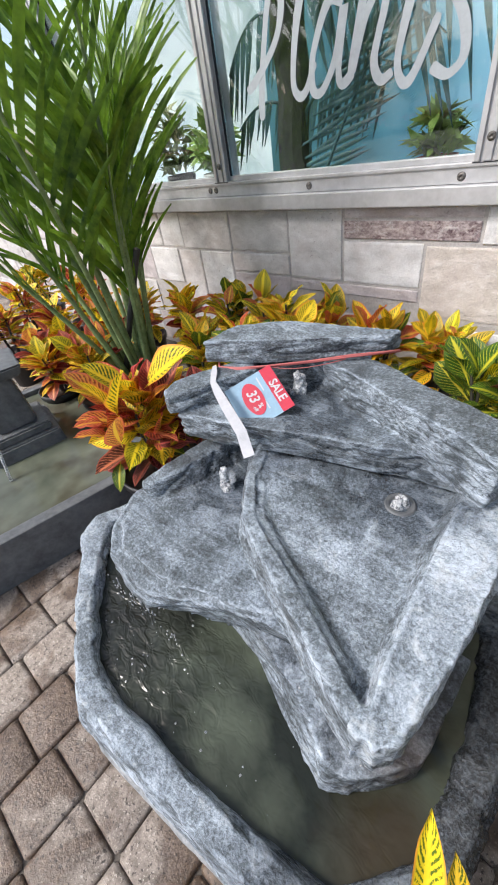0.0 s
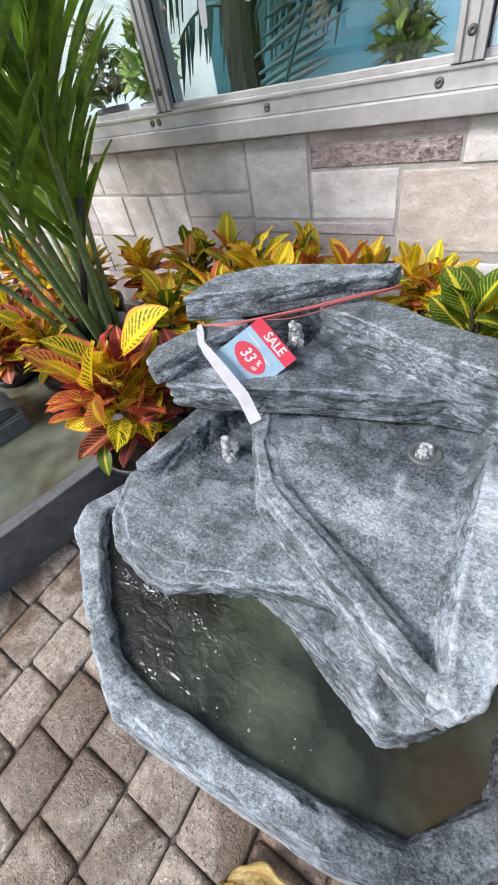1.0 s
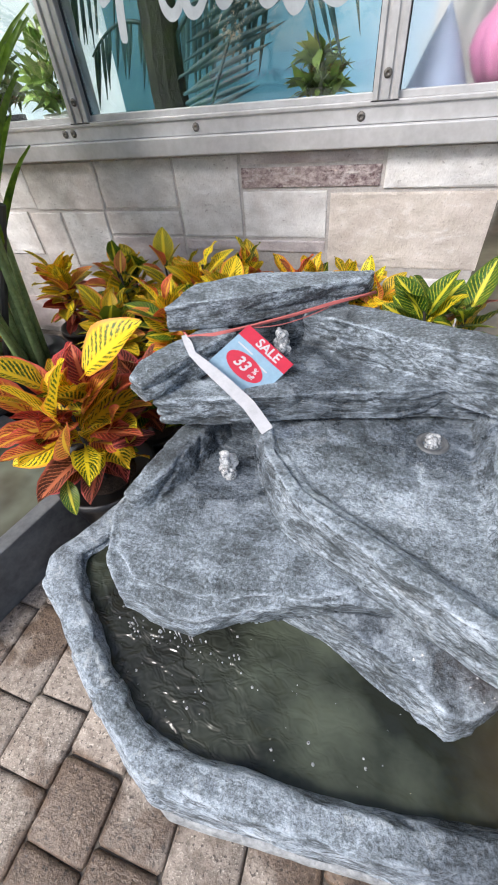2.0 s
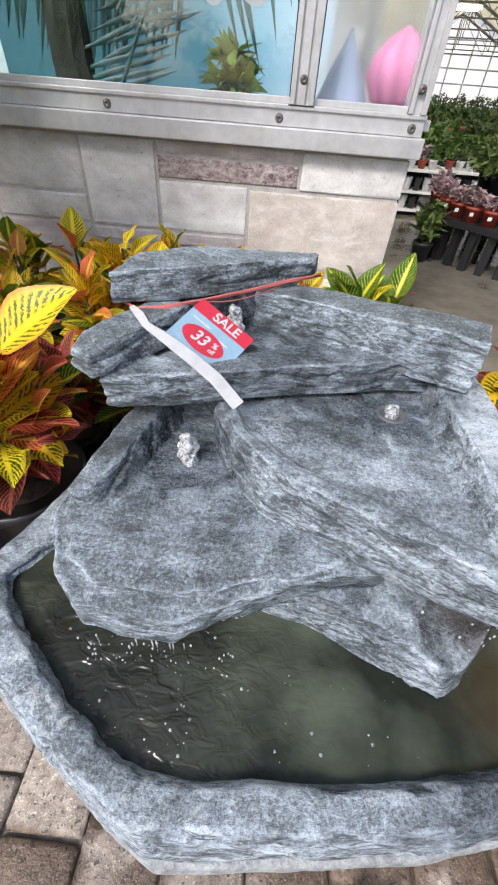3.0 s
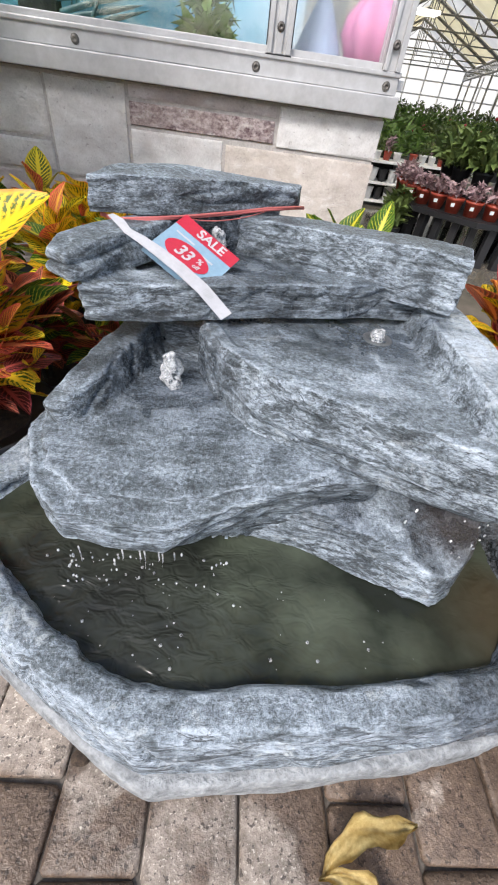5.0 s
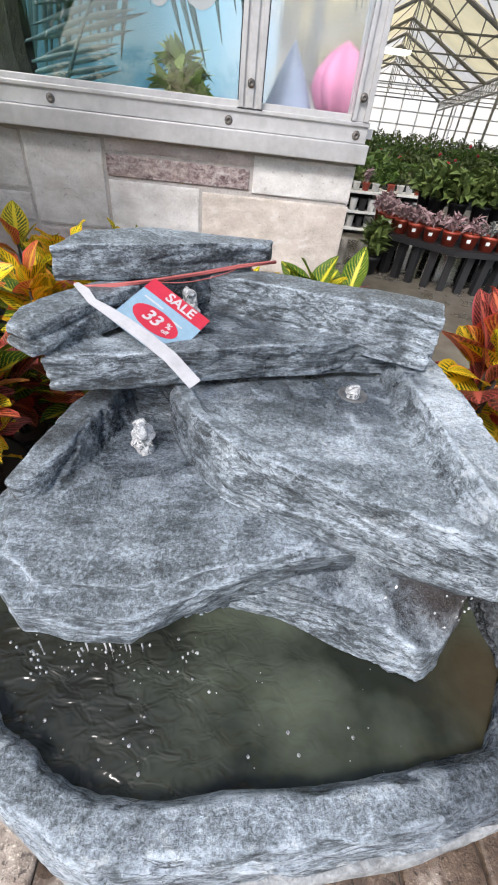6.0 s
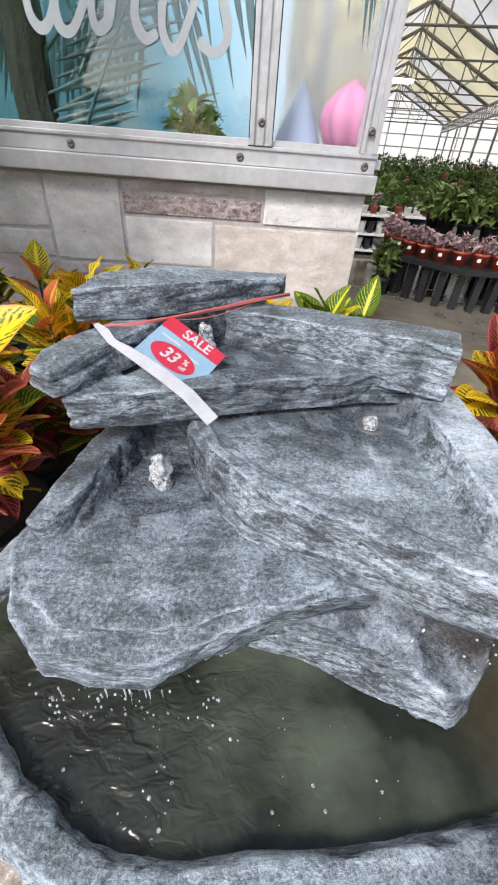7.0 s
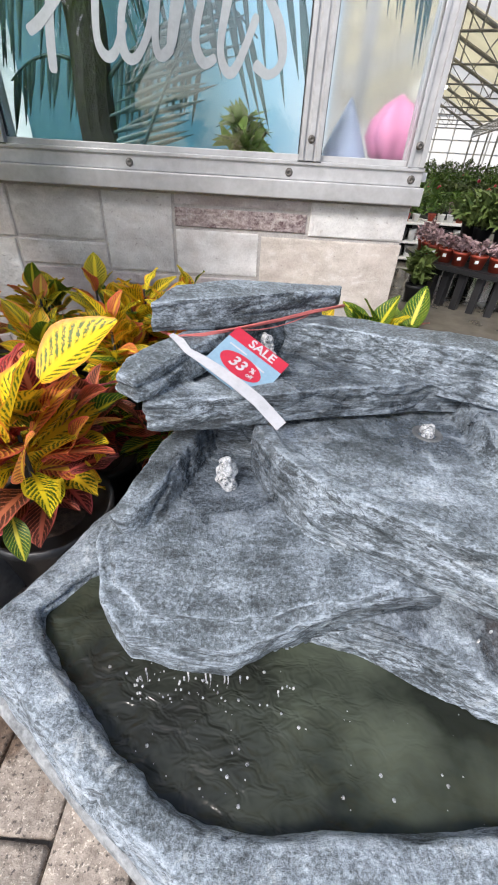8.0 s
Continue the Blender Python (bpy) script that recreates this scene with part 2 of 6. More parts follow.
def glass(name, tint=(0.95, 1.0, 0.99), rough=0.0):
    m, n, l, b = material(name, rough)
    b.inputs["Base Color"].default_value = (*tint, 1)
    b.inputs["Transmission Weight"].default_value = 1.0
    b.inputs["IOR"].default_value = 1.65
    return m


def froth(name):
    m, n, l, b = material(name, 0.10)
    f = noise_tex(n, l, coords(n, l), 120, 3, 0.7)
    l.new(ramp(n, l, f, [(0.35, (0.70, 0.72, 0.74)), (0.65, (0.93, 0.94, 0.95))]), b.inputs["Base Color"])
    l.new(ramp(n, l, f, [(0.36, 0.85), (0.62, 0.45)]), b.inputs["Transmission Weight"])
    b.inputs["IOR"].default_value = 1.33
    return m


def translucent(name, c):
    m, n, l, b = material(name, 0.6)
    v = coords(n, l)
    col = ramp(n, l, noise_tex(n, l, v, 0.7, 4), [(0.3, tuple(x * 0.86 for x in c)), (0.7, c)])
    l.new(col, b.inputs["Base Color"])
    tr = n.new("ShaderNodeBsdfTranslucent")
    l.new(col, tr.inputs[0])
    ms = n.new("ShaderNodeMixShader")
    ms.inputs[0].default_value = 0.88
    l.new(b.outputs[0], ms.inputs[1])
    l.new(tr.outputs[0], ms.inputs[2])
    l.new(ms.outputs[0], n["Material Output"].inputs[0])
    return m


def water(name, dark, light, scale, churn=None):
    """Murky water; churn: where falling drops ruffle it and its colour is darker."""
    m, n, l, b = material(name, 0.10)
    v = coords(n, l)
    f = noise_tex(n, l, v, scale, 4, 0.5, 0.15)
    c = ramp(n, l, f, [(0.34, dark), (0.68, light)])
    silt = ramp(n, l, noise_tex(n, l, v, 4.2, 3, 0.5), [(0.54, 0.0), (0.68, 0.6)])
    if churn:
        far = n.new("ShaderNodeVectorMath")
        far.operation = "DISTANCE"
        l.new(v, far.inputs[0])
        far.inputs[1].default_value = (0.47, 0.19, 0.236)
        q = maths(n, l, "ADD", far.outputs["Value"], maths(n, l, "MULTIPLY", f, 0.14))
        silt = ramp(n, l, q, [(0.13, 0.65), (0.21, 0.0)])
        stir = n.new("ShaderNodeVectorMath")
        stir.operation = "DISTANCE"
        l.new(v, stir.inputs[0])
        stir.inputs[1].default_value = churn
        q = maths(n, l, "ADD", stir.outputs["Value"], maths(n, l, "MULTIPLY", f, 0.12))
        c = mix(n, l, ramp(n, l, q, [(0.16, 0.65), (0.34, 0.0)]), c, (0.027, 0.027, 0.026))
    l.new(mix(n, l, silt, c, (0.042, 0.027, 0.013)), b.inputs["Base Color"])
    b.inputs["IOR"].default_value = 1.33
    calm = maths(n, l, "MULTIPLY", noise_tex(n, l, v, 13, 3, 0.5, 0.3), 0.16)
    if churn:
        vm = n.new("ShaderNodeVectorMath")
        vm.operation = "DISTANCE"
        l.new(v, vm.inputs[0])
        vm.inputs[1].default_value = churn
        near = ramp(n, l, vm.outputs["Value"], [(0.15, 1.0), (0.40, 0.22)])
        ripple = noise_tex(n, l, coords(n, l, (1.0, 1.5, 1.0), (0, 0, 0.4)), 27, 2, 0.5, 0.6)
        calm = maths(n, l, "ADD", calm, maths(n, l, "MULTIPLY", ripple, maths(n, l, "MULTIPLY", near, 0.8)))
    bump(n, l, b, calm, 0.7, 0.018)
    return m


def sky_print():
    """A printed sky: teal at one end, pale blue with soft clouds at the other."""
    m, n, l, b = material("sky_print", 0.5)
    sp = n.new("ShaderNodeSeparateXYZ")
    v = coords(n, l)
    l.new(v, sp.inputs[0])
    cloud = noise_tex(n, l, v, 3.0, 4, 0.55)
    x = maths(n, l, "ADD", sp.outputs[0], maths(n, l, "MULTIPLY", maths(n, l, "SUBTRACT", cloud, 0.5), 0.5))
    x = maths(n, l, "DIVIDE", maths(n, l, "ADD", x, 1.4), 1.5)
    c = ramp(n, l, x, [(0.15, (0.030, 0.125, 0.165)), (0.42, (0.034, 0.150, 0.205)), (0.60, (0.085, 0.27, 0.38)), (0.80, (0.22, 0.43, 0.58)), (0.97, (0.44, 0.57, 0.68)), (1.0, (0.46, 0.53, 0.58))])
    low = ramp(n, l, maths(n, l, "ADD", sp.outputs[2], maths(n, l, "MULTIPLY", cloud, 0.2)), [(0.92, 0.45), (1.0, 0.0)])
    l.new(mix(n, l, low, c, (0.62, 0.78, 0.80)), b.inputs["Base Color"])
    return m


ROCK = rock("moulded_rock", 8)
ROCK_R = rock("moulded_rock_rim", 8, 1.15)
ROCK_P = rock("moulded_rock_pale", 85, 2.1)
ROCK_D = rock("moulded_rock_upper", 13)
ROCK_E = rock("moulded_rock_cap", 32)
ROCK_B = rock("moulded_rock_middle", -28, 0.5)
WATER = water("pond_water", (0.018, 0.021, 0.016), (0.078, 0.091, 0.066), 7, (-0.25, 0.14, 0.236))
WATER2 = water("grey_water", (0.05, 0.06, 0.045), (0.15, 0.16, 0.12), 4)
MORTAR = mottled("mortar", (0.33, 0.305, 0.29), (0.53, 0.50, 0.48), 40, 0.95, 0.8)
STONES = [
    limestone("grey_limestone", (0.43, 0.405, 0.39), (0.72, 0.69, 0.67)),
    limestone("pale_limestone", (0.52, 0.505, 0.495), (0.78, 0.765, 0.755)),
    limestone("tan_limestone", (0.42, 0.37, 0.325), (0.66, 0.60, 0.55)),
    limestone("maroon_stone", (0.085, 0.042, 0.05), (0.52, 0.44, 0.43), 42),
    limestone("lilac_stone", (0.37, 0.325, 0.325), (0.62, 0.565, 0.565)),
]
PAVER = paver_material()
SAND = mottled("joint_sand", (0.07, 0.06, 0.05), (0.16, 0.14, 0.12), 60, 0.95, 0.5)
CONCRETE = mottled("wet_concrete", (0.09, 0.08, 0.068), (0.19, 0.172, 0.145), 1.4, 0.14, 0.12, 0.01)
EARTH = mottled("open_ground", (0.10, 0.10, 0.085), (0.22, 0.21, 0.19), 0.6, 0.9, 0.4)
ALU = mottled("weathered_aluminium", (0.40, 0.395, 0.395), (0.56, 0.555, 0.56), 7, 0.42, 0.12, 0.001, 0.3)
GASKET = plain("black_gasket", (0.02, 0.02, 0.022), 0.6)
STEEL = mottled("galvanised_steel", (0.20, 0.19, 0.17), (0.36, 0.35, 0.33), 20, 0.45, 0.1, 0.002, 0.5)
RUST = mottled("stained_bolt", (0.04, 0.035, 0.03), (0.26, 0.24, 0.22), 90, 0.5, 0.3, 0.001, 0.5)
GLASS = glass("window_glass", rough=0.02)
HAZYGLASS = glass("hazy_glass", (0.95, 0.97, 0.98), 0.13)
WETGLASS = froth("bubbling_water")
BLACKPOT = plain("black_plastic", (0.018, 0.018, 0.02), 0.42)
REDPOT = plain("terracotta_plastic", (0.36, 0.055, 0.03), 0.45)
SOIL = mottled("potting_soil", (0.02, 0.014, 0.01), (0.09, 0.06, 0.04), 90, 0.95, 0.9, 0.006)
WHITE = plain("white_paint", (0.78, 0.78, 0.77), 0.5)
ROOF = translucent("roof_sheet", (0.86, 0.85, 0.82))
ROOFY = translucent("aged_roof_sheet", (0.90, 0.85, 0.68))
BASE = mottled("pale_moulded_base", (0.13, 0.137, 0.143), (0.40, 0.415, 0.425), 26, 0.7, 0.9, 0.010)
DARKPOOL = mottled("dark_fibreglass", (0.06, 0.064, 0.068), (0.15, 0.155, 0.16), 10, 0.55, 0.3)
RED = plain("red_print", (0.50, 0.02, 0.05), 0.45)
BLUE = plain("blue_print", (0.24, 0.38, 0.50), 0.45)
PAPER = plain("white_paper", (0.50, 0.50, 0.53), 0.6)
GREYINK = plain("grey_ink", (0.45, 0.46, 0.48), 0.6)
WIRE = plain("red_cord", (0.52, 0.14, 0.13), 0.5)
CHALK = plain("white_window_paint", (0.42, 0.45, 0.47), 0.7)
STEM = mottled("palm_stem", (0.10, 0.16, 0.05), (0.28, 0.36, 0.16), 25, 0.45, 0.2, 0.002)
FROND = blade("palm_leaflet", (0.026, 0.080, 0.008), (0.24, 0.40, 0.036))
FROND_T = mottled("teal_palm", (0.008, 0.036, 0.042), (0.022, 0.085, 0.095), 9, 0.5, 0.2, 0.002)
BARK = mottled("dark_palm_trunk", (0.005, 0.006, 0.006), (0.022, 0.024, 0.022), 40, 0.9, 0.9, 0.01)
GREEN = mottled("green_foliage", (0.04, 0.095, 0.018), (0.17, 0.28, 0.05), 8, 0.45, 0.3, vary=0.3)
GREEN2 = mottled("dark_green_foliage", (0.05, 0.09, 0.025), (0.20, 0.26, 0.07), 6, 0.5, 0.3, vary=0.3)
LIMEGREEN = mottled("lime_foliage", (0.10, 0.20, 0.03), (0.32, 0.46, 0.10), 8, 0.45, 0.3, vary=0.2)
PINKLEAF = mottled("pink_grey_foliage", (0.16, 0.09, 0.10), (0.50, 0.36, 0.38), 30, 0.5, 0.3)
SILVERLEAF = mottled("silver_foliage", (0.12, 0.14, 0.13), (0.42, 0.42, 0.40), 30, 0.5, 0.3)
FALLEN = mottled("fallen_yellow_leaf", (0.50, 0.33, 0.09), (0.88, 0.74, 0.36), 30, 0.5, 0.4, 0.003)
STAKE = plain("dark_stake", (0.06, 0.055, 0.05), 0.7)
SKYPRINT = sky_print()
LAMPWHITE, n_, l_, b_ = material("lit_diffuser", 0.5)
b_.inputs["Base Color"].default_value = (0.85, 0.85, 0.82, 1)
b_.inputs["Emission Color"].default_value = (1.0, 0.97, 0.90, 1)
b_.inputs["Emission Strength"].default_value = 1.5
PALEBOARD = mottled("pale_blue_board", (0.30, 0.40, 0.44), (0.56, 0.64, 0.66), 2.2, 0.6, 0.1, 0.002)
PINK = plain("pink_felt", (0.62, 0.22, 0.40), 0.7)
LILAC = plain("blue_felt", (0.30, 0.36, 0.50), 0.7)
LEAVES = [
    leaf_material("yellow_leaf", (0.93, 0.62, 0.022), (0.93, 0.66, 0.03), (0.90, 0.44, 0.02), (0.86, 0.34, 0.05), 0.36, 0.60, (0.10, 0.15, 0.015)),
    leaf_material("yellow_green_leaf", (0.06, 0.12, 0.013), (0.88, 0.66, 0.03), (0.84, 0.56, 0.02), (0.66, 0.48, 0.03), 0.24, 0.50, (0.05, 0.11, 0.012)),
    leaf_material("green_leaf", (0.035, 0.085, 0.012), (0.66, 0.60, 0.05), (0.06, 0.16, 0.018), (0.10, 0.16, 0.02), 0.09),
    leaf_material("orange_leaf", (0.72, 0.24, 0.06), (0.82, 0.50, 0.06), (0.66, 0.12, 0.06), (0.70, 0.13, 0.09), 0.08, 0.50, (0.26, 0.06, 0.025)),
    leaf_material("red_leaf", (0.46, 0.05, 0.03), (0.70, 0.22, 0.10), (0.30, 0.03, 0.025), (0.56, 0.10, 0.08), 0.07, 0.50, (0.12, 0.03, 0.02)),
    leaf_material("maroon_leaf", (0.075, 0.022, 0.018), (0.60, 0.16, 0.10), (0.16, 0.04, 0.025), (0.45, 0.09, 0.08), 0.13),
]


# ---- mesh helpers ----
def part(name, bm, mat, parent=None, label="", smooth=False):
    """Links a bmesh as one mesh object, under a thing where one is given."""
    me = bpy.data.meshes.new(name)
    bm.to_mesh(me)
    bm.free()
    for m in mat if isinstance(mat, list) else [mat]:
        me.materials.append(m)
    if smooth:
        me.polygons.foreach_set("use_smooth", [True] * len(me.polygons))
    ob = new(name, me)
    if parent:
        ob.parent = parent
        ob.matrix_parent_inverse = Matrix() if parent.parent else Matrix.Translation(-parent.location)
    if label:
        tagged(ob, label)
    return ob


def thing(name, place, label, category, group="", kind=""):
    ob = new(name)
    ob.empty_display_size = 0.1
    ob.location = place
    return tagged(ob, label, category, group, kind)


def box(bm, a, b, bevel=0.0):
    """A box between two corners."""
    g = bmesh.ops.create_cube(bm, size=1.0)["verts"]
    c, s = [(p + q) / 2 for p, q in zip(a, b)], [abs(q - p) for p, q in zip(a, b)]
    for v in g:
        v.co = Vector([c[k] + v.co[k] * s[k] for k in range(3)])
    if bevel:
        es = list({e for v in g for e in v.link_edges})
        bmesh.ops.bevel(bm, geom=es, offset=bevel, segments=2, affect="EDGES", profile=0.6)
    return g


def boxes(*pairs, bevel=0.0):
    bm = bmesh.new()
    for a, b in pairs:
        box(bm, a, b, bevel)
    return bm


def prism(bm, top, bottom):
    """A closed solid between two rings of equal length."""
    t = [bm.verts.new(p) for p in top]
    o = [bm.verts.new(p) for p in bottom]
    k = len(t)
    for i in range(k):
        j = (i + 1) % k
        bm.faces.new((o[i], o[j], t[j], t[i]))
    bm.faces.new(t)
    bm.faces.new(o[::-1])


def flat(points, z):
    return [(x, y, z) for x, y in points]


def beam(bm, path, wide, low, inset=0.35):
    """A ridge along a path of crests (x, y, z), with sloping sides down to z = low."""
    rings = []
    widths = wide if isinstance(wide, tuple) else (wide,) * len(path)
    for i, p in enumerate(path):
        wide = widths[i]
        a, b = Vector(path[max(i - 1, 0)]), Vector(path[min(i + 1, len(path) - 1)])
        d = (b - a).to_2d().normalized()
        s = Vector((-d.y, d.x, 0))
        p = Vector(p)
        q = Vector((p.x, p.y, low))
        rings.append([bm.verts.new(q - s * wide), bm.verts.new(q + s * wide),
                      bm.verts.new(p + s * wide * (1 - inset)), bm.verts.new(p - s * wide * (1 - inset))])
    for r, t in zip(rings, rings[1:]):
        for i in range(4):
            j = (i + 1) % 4
            bm.faces.new((r[i], r[j], t[j], t[i]))
    bm.faces.new(rings[0][::-1])
    bm.faces.new(rings[-1])


def tube(bm, points, r0, r1=None, sides=8):
    """A tapered tube along points."""
    r1 = r0 if r1 is None else r1
    pts = [Vector(p) for p in points]
    rings, k = [], len(pts)
    for i, p in enumerate(pts):
        d = (pts[min(i + 1, k - 1)] - pts[max(i - 1, 0)]).normalized()
        s = d.cross(Vector((0.31, 0.17, 0.94))).normalized()
        t = d.cross(s)
        r = r0 + (r1 - r0) * i / max(k - 1, 1)
        rings.append([bm.verts.new(p + (s * math.cos(a) + t * math.sin(a)) * r) for a in (2 * math.pi * q / sides for q in range(sides))])
    for r, t in zip(rings, rings[1:]):
        for i in range(sides):
            j = (i + 1) % sides
            bm.faces.new((r[i], r[j], t[j], t[i]))
    bm.faces.new(rings[0][::-1])
    bm.faces.new(rings[-1])


def lathe(bm, profile, centre=(0, 0, 0), sides=24):
    """A turned solid from (radius, z) pairs, closed at both ends."""
    c = Vector(centre)
    rings = [[bm.verts.new(c + Vector((r * math.cos(a), r * math.sin(a), z))) for a in (2 * math.pi * q / sides for q in range(sides))] for r, z in profile]
    for r, t in zip(rings, rings[1:]):
        for i in range(sides):
            j = (i + 1) % sides
            bm.faces.new((r[i], r[j], t[j], t[i]))
    bm.faces.new(rings[0][::-1])
    bm.faces.new(rings[-1])


def bezier(p0, p1, p2, k):
    p0, p1, p2 = Vector(p0), Vector(p1), Vector(p2)
    return [p0 * (1 - t) ** 2 + p1 * 2 * t * (1 - t) + p2 * t * t for t in (i / k for i in range(k + 1))]


def weathered(name, bm, mat, parent, angle, voxel=0.006, rounds=7, strata=0.006, lumps=0.007, label="", second=None):
    """Turns rough solids into one worn rock: joined, rounded, and roughened along its grain."""
    bmesh.ops.recalc_face_normals(bm, faces=bm.faces)
    raw = bpy.data.meshes.new("raw")
    bm.to_mesh(raw)
    bm.free()
    tmp = new("raw", raw)
    r = tmp.modifiers.new("join", "REMESH")
    r.mode, r.voxel_size = "VOXEL", voxel
    s = tmp.modifiers.new("round", "SMOOTH")
    s.factor, s.iterations = 0.5, rounds
    dg = bpy.context.evaluated_depsgraph_get()
    me = bpy.data.meshes.new_from_object(tmp.evaluated_get(dg))
    me.name = name
    bpy.data.objects.remove(tmp)
    bpy.data.meshes.remove(raw)
    k = len(me.vertices)
    co, no = np.zeros(k * 3), np.zeros(k * 3)
    me.vertices.foreach_get("co", co)
    me.vertices.foreach_get("normal", no)
    co, no = co.reshape(-1, 3), no.reshape(-1, 3)
    a = radians(angle)
    u = co[:, 0] * math.cos(a) + co[:, 1] * math.sin(a)
    w = -co[:, 0] * math.sin(a) + co[:, 1] * math.cos(a)
    d = np.zeros(k)
    for i in range(k):
        z = co[i, 2]
        big = noise.noise((u[i] * 8, w[i] * 10, z * 12))
        warp = 1.6 * noise.noise((u[i] * 5, w[i] * 5, z * 5))
        lay = noise.noise((u[i] * 5, w[i] * 24 + warp, z * 42 + warp * 2))
        crease = 1 - min(1.0, abs(noise.noise((u[i] * 3.5, w[i] * 13 + warp, z * 24 + warp))) * 5)
        fine = noise.noise((u[i] * 34, w[i] * 120, z * 140))
        steep = 1.0 - 0.75 * max(0.0, abs(no[i, 2]) - 0.2) / 0.8
        d[i] = lumps * big + strata * steep * (0.45 * lay - 0.55 * crease ** 2 + 0.10 * fine)
    co = co + no * d[:, None]
    me.vertices.foreach_set("co", co.ravel())
    me.materials.clear()
    me.materials.append(mat)
    if second:
        me.materials.append(second[0])
        mid = np.zeros(len(me.polygons) * 3)
        me.polygons.foreach_get("center", mid)
        me.polygons.foreach_set("material_index", [int(second[1](Vector(p))) for p in mid.reshape(-1, 3)])
    me.polygons.foreach_set("use_smooth", [True] * len(me.polygons))
    me.update()
    ob = new(name, me)
    ob.parent = parent
    ob.matrix_parent_inverse = Matrix.Translation(-parent.location)
    if label:
        tagged(ob, label)
    return ob


# ---- ground and floors ----
bm = bmesh.new()
bmesh.ops.create_grid(bm, x_segments=2, y_segments=2, size=600)
for v in bm.verts:
    v.co.z = -0.06
tagged(part("ground", bm, EARTH), "dull brown open ground reaching the horizon", "ground", kind="structure")
tagged(part("floor_greenhouse", boxes(((0.47, 1.62, -0.05), (30, 48, 0.0)), ((-30, 2.0, -0.05), (0.47, 48, 0.0))), CONCRETE),
       "wet polished beige concrete greenhouse floor", "floor", kind="structure")
pavement = tagged(part("pavement", boxes(((-6, -5, -0.058), (4, 1.62, -0.014)), ((-6, 1.62, -0.058), (0.45, 1.69, -0.014))), SAND), "grey-brown tumbled concrete paver pavement", "pavement", kind="structure")

# ---- stone knee wall with the glazed front ----
WY, CX = 1.70, 0.40
wall = tagged(part("wall_front", boxes(((-9.0, WY + 0.012, -0.04), (CX - 0.012, 1.95, 0.825)), ((CX - 0.23, 1.95, -0.04), (CX - 0.012, 7.0, 0.825))), MORTAR),
              "low wall of pale ashlar limestone under windows", "wall", kind="structure")
frame_thing = thing("window_1", (-1.9, WY, 0.83), "grey weathered aluminium window front with painted lettering", "window", kind="structure")
part("sill", boxes(((-9.0, WY - 0.038, 0.828), (CX + 0.012, WY + 0.10, 0.885)), bevel=0.004), ALU, frame_thing)
part("bottom_rail", boxes(((-9.0, WY - 0.012, 0.886), (CX + 0.002, WY + 0.08, 0.941)), ((-9.0, WY - 0.018, 0.931), (CX + 0.004, WY + 0.07, 0.944)), bevel=0.003), ALU, frame_thing)
part("bead", boxes(((-9.0, WY + 0.004, 0.944), (CX - 0.06, WY + 0.04, 0.962)), bevel=0.002), ALU, frame_thing)


def mullion(x0, x1):
    m = part("mullion", boxes(((x0, WY - 0.010, 0.944), (x1, WY + 0.08, 2.6)), ((x0, WY - 0.020, 0.944), (x0 + 0.016, WY, 2.6)),
                              ((x1 - 0.016, WY - 0.020, 0.944), (x1, WY, 2.6)), ((x0 + 0.028, WY - 0.018, 0.944), (x1 - 0.028, WY, 2.6)), bevel=0.002), ALU, frame_thing)
    part("gasket", boxes(((x0 - 0.004, WY + 0.006, 0.944), (x0 - 0.0005, WY + 0.017, 2.6)), ((x1 + 0.0005, WY + 0.006, 0.944), (x1 + 0.004, WY + 0.017, 2.6)),
                         ((x0 - 0.004, WY - 0.019, 0.9405), (x1 + 0.004, WY - 0.001, 0.9435))), GASKET, m)


for a, b in ((-0.05, 0.027), (-1.195, -1.115), (-2.36, -2.28), (-3.5, -3.42)):
    mullion(a, b)
part("corner_post", boxes(((0.338, WY - 0.012, 0.944), (0.396, WY + 0.08, 2.6)), ((0.338, WY - 0.022, 0.944), (0.352, WY, 2.6)), ((0.378, WY - 0.022, 0.944), (0.396, WY, 2.6)), bevel=0.002), ALU, frame_thing)
part("top_rail", boxes(((-9.0, WY - 0.02, 2.6), (CX, WY + 0.1, 2.75)), bevel=0.003), ALU, frame_thing)
for a, b in ((0.032, 0.333), (-1.11, -0.055), (-2.275, -1.2), (-3.415, -2.365), (-8.9, -3.505)):
    p = part("pane", boxes(((a, WY + 0.018, 0.955), (b, WY + 0.024, 2.6))), HAZYGLASS if a > 0 else GLASS, frame_thing)
    p.visible_shadow = False


def bolt(x, z, r=0.011, out=0.011):
    bm = bmesh.new()
    lathe(bm, [(r * 1.25, 0), (r * 1.25, 0.002), (r, 0.0025), (r * 0.9, 0.006), (r * 0.45, 0.0075), (r * 0.42, 0.004), (0.0005, 0.004)], sides=14)
    bmesh.ops.transform(bm, matrix=pose(x, WY - out, z, 90, 0, 0), verts=bm.verts)
    part("bolt", bm, RUST, frame_thing, "rust-stained screw head", True)


for x, z in ((-0.666, 0.908), (-0.08, 0.907), (0.363, 0.907), (-1.245, 0.912), (-1.205, 0.912), (-1.76, 0.91), (-2.35, 0.91)):
    bolt(x, z)
for x in (-0.012, 0.362, -1.155, -2.32):
    bolt(x, 1.005, 0.010, 0.0215 if x == 0.362 else 0.0175)

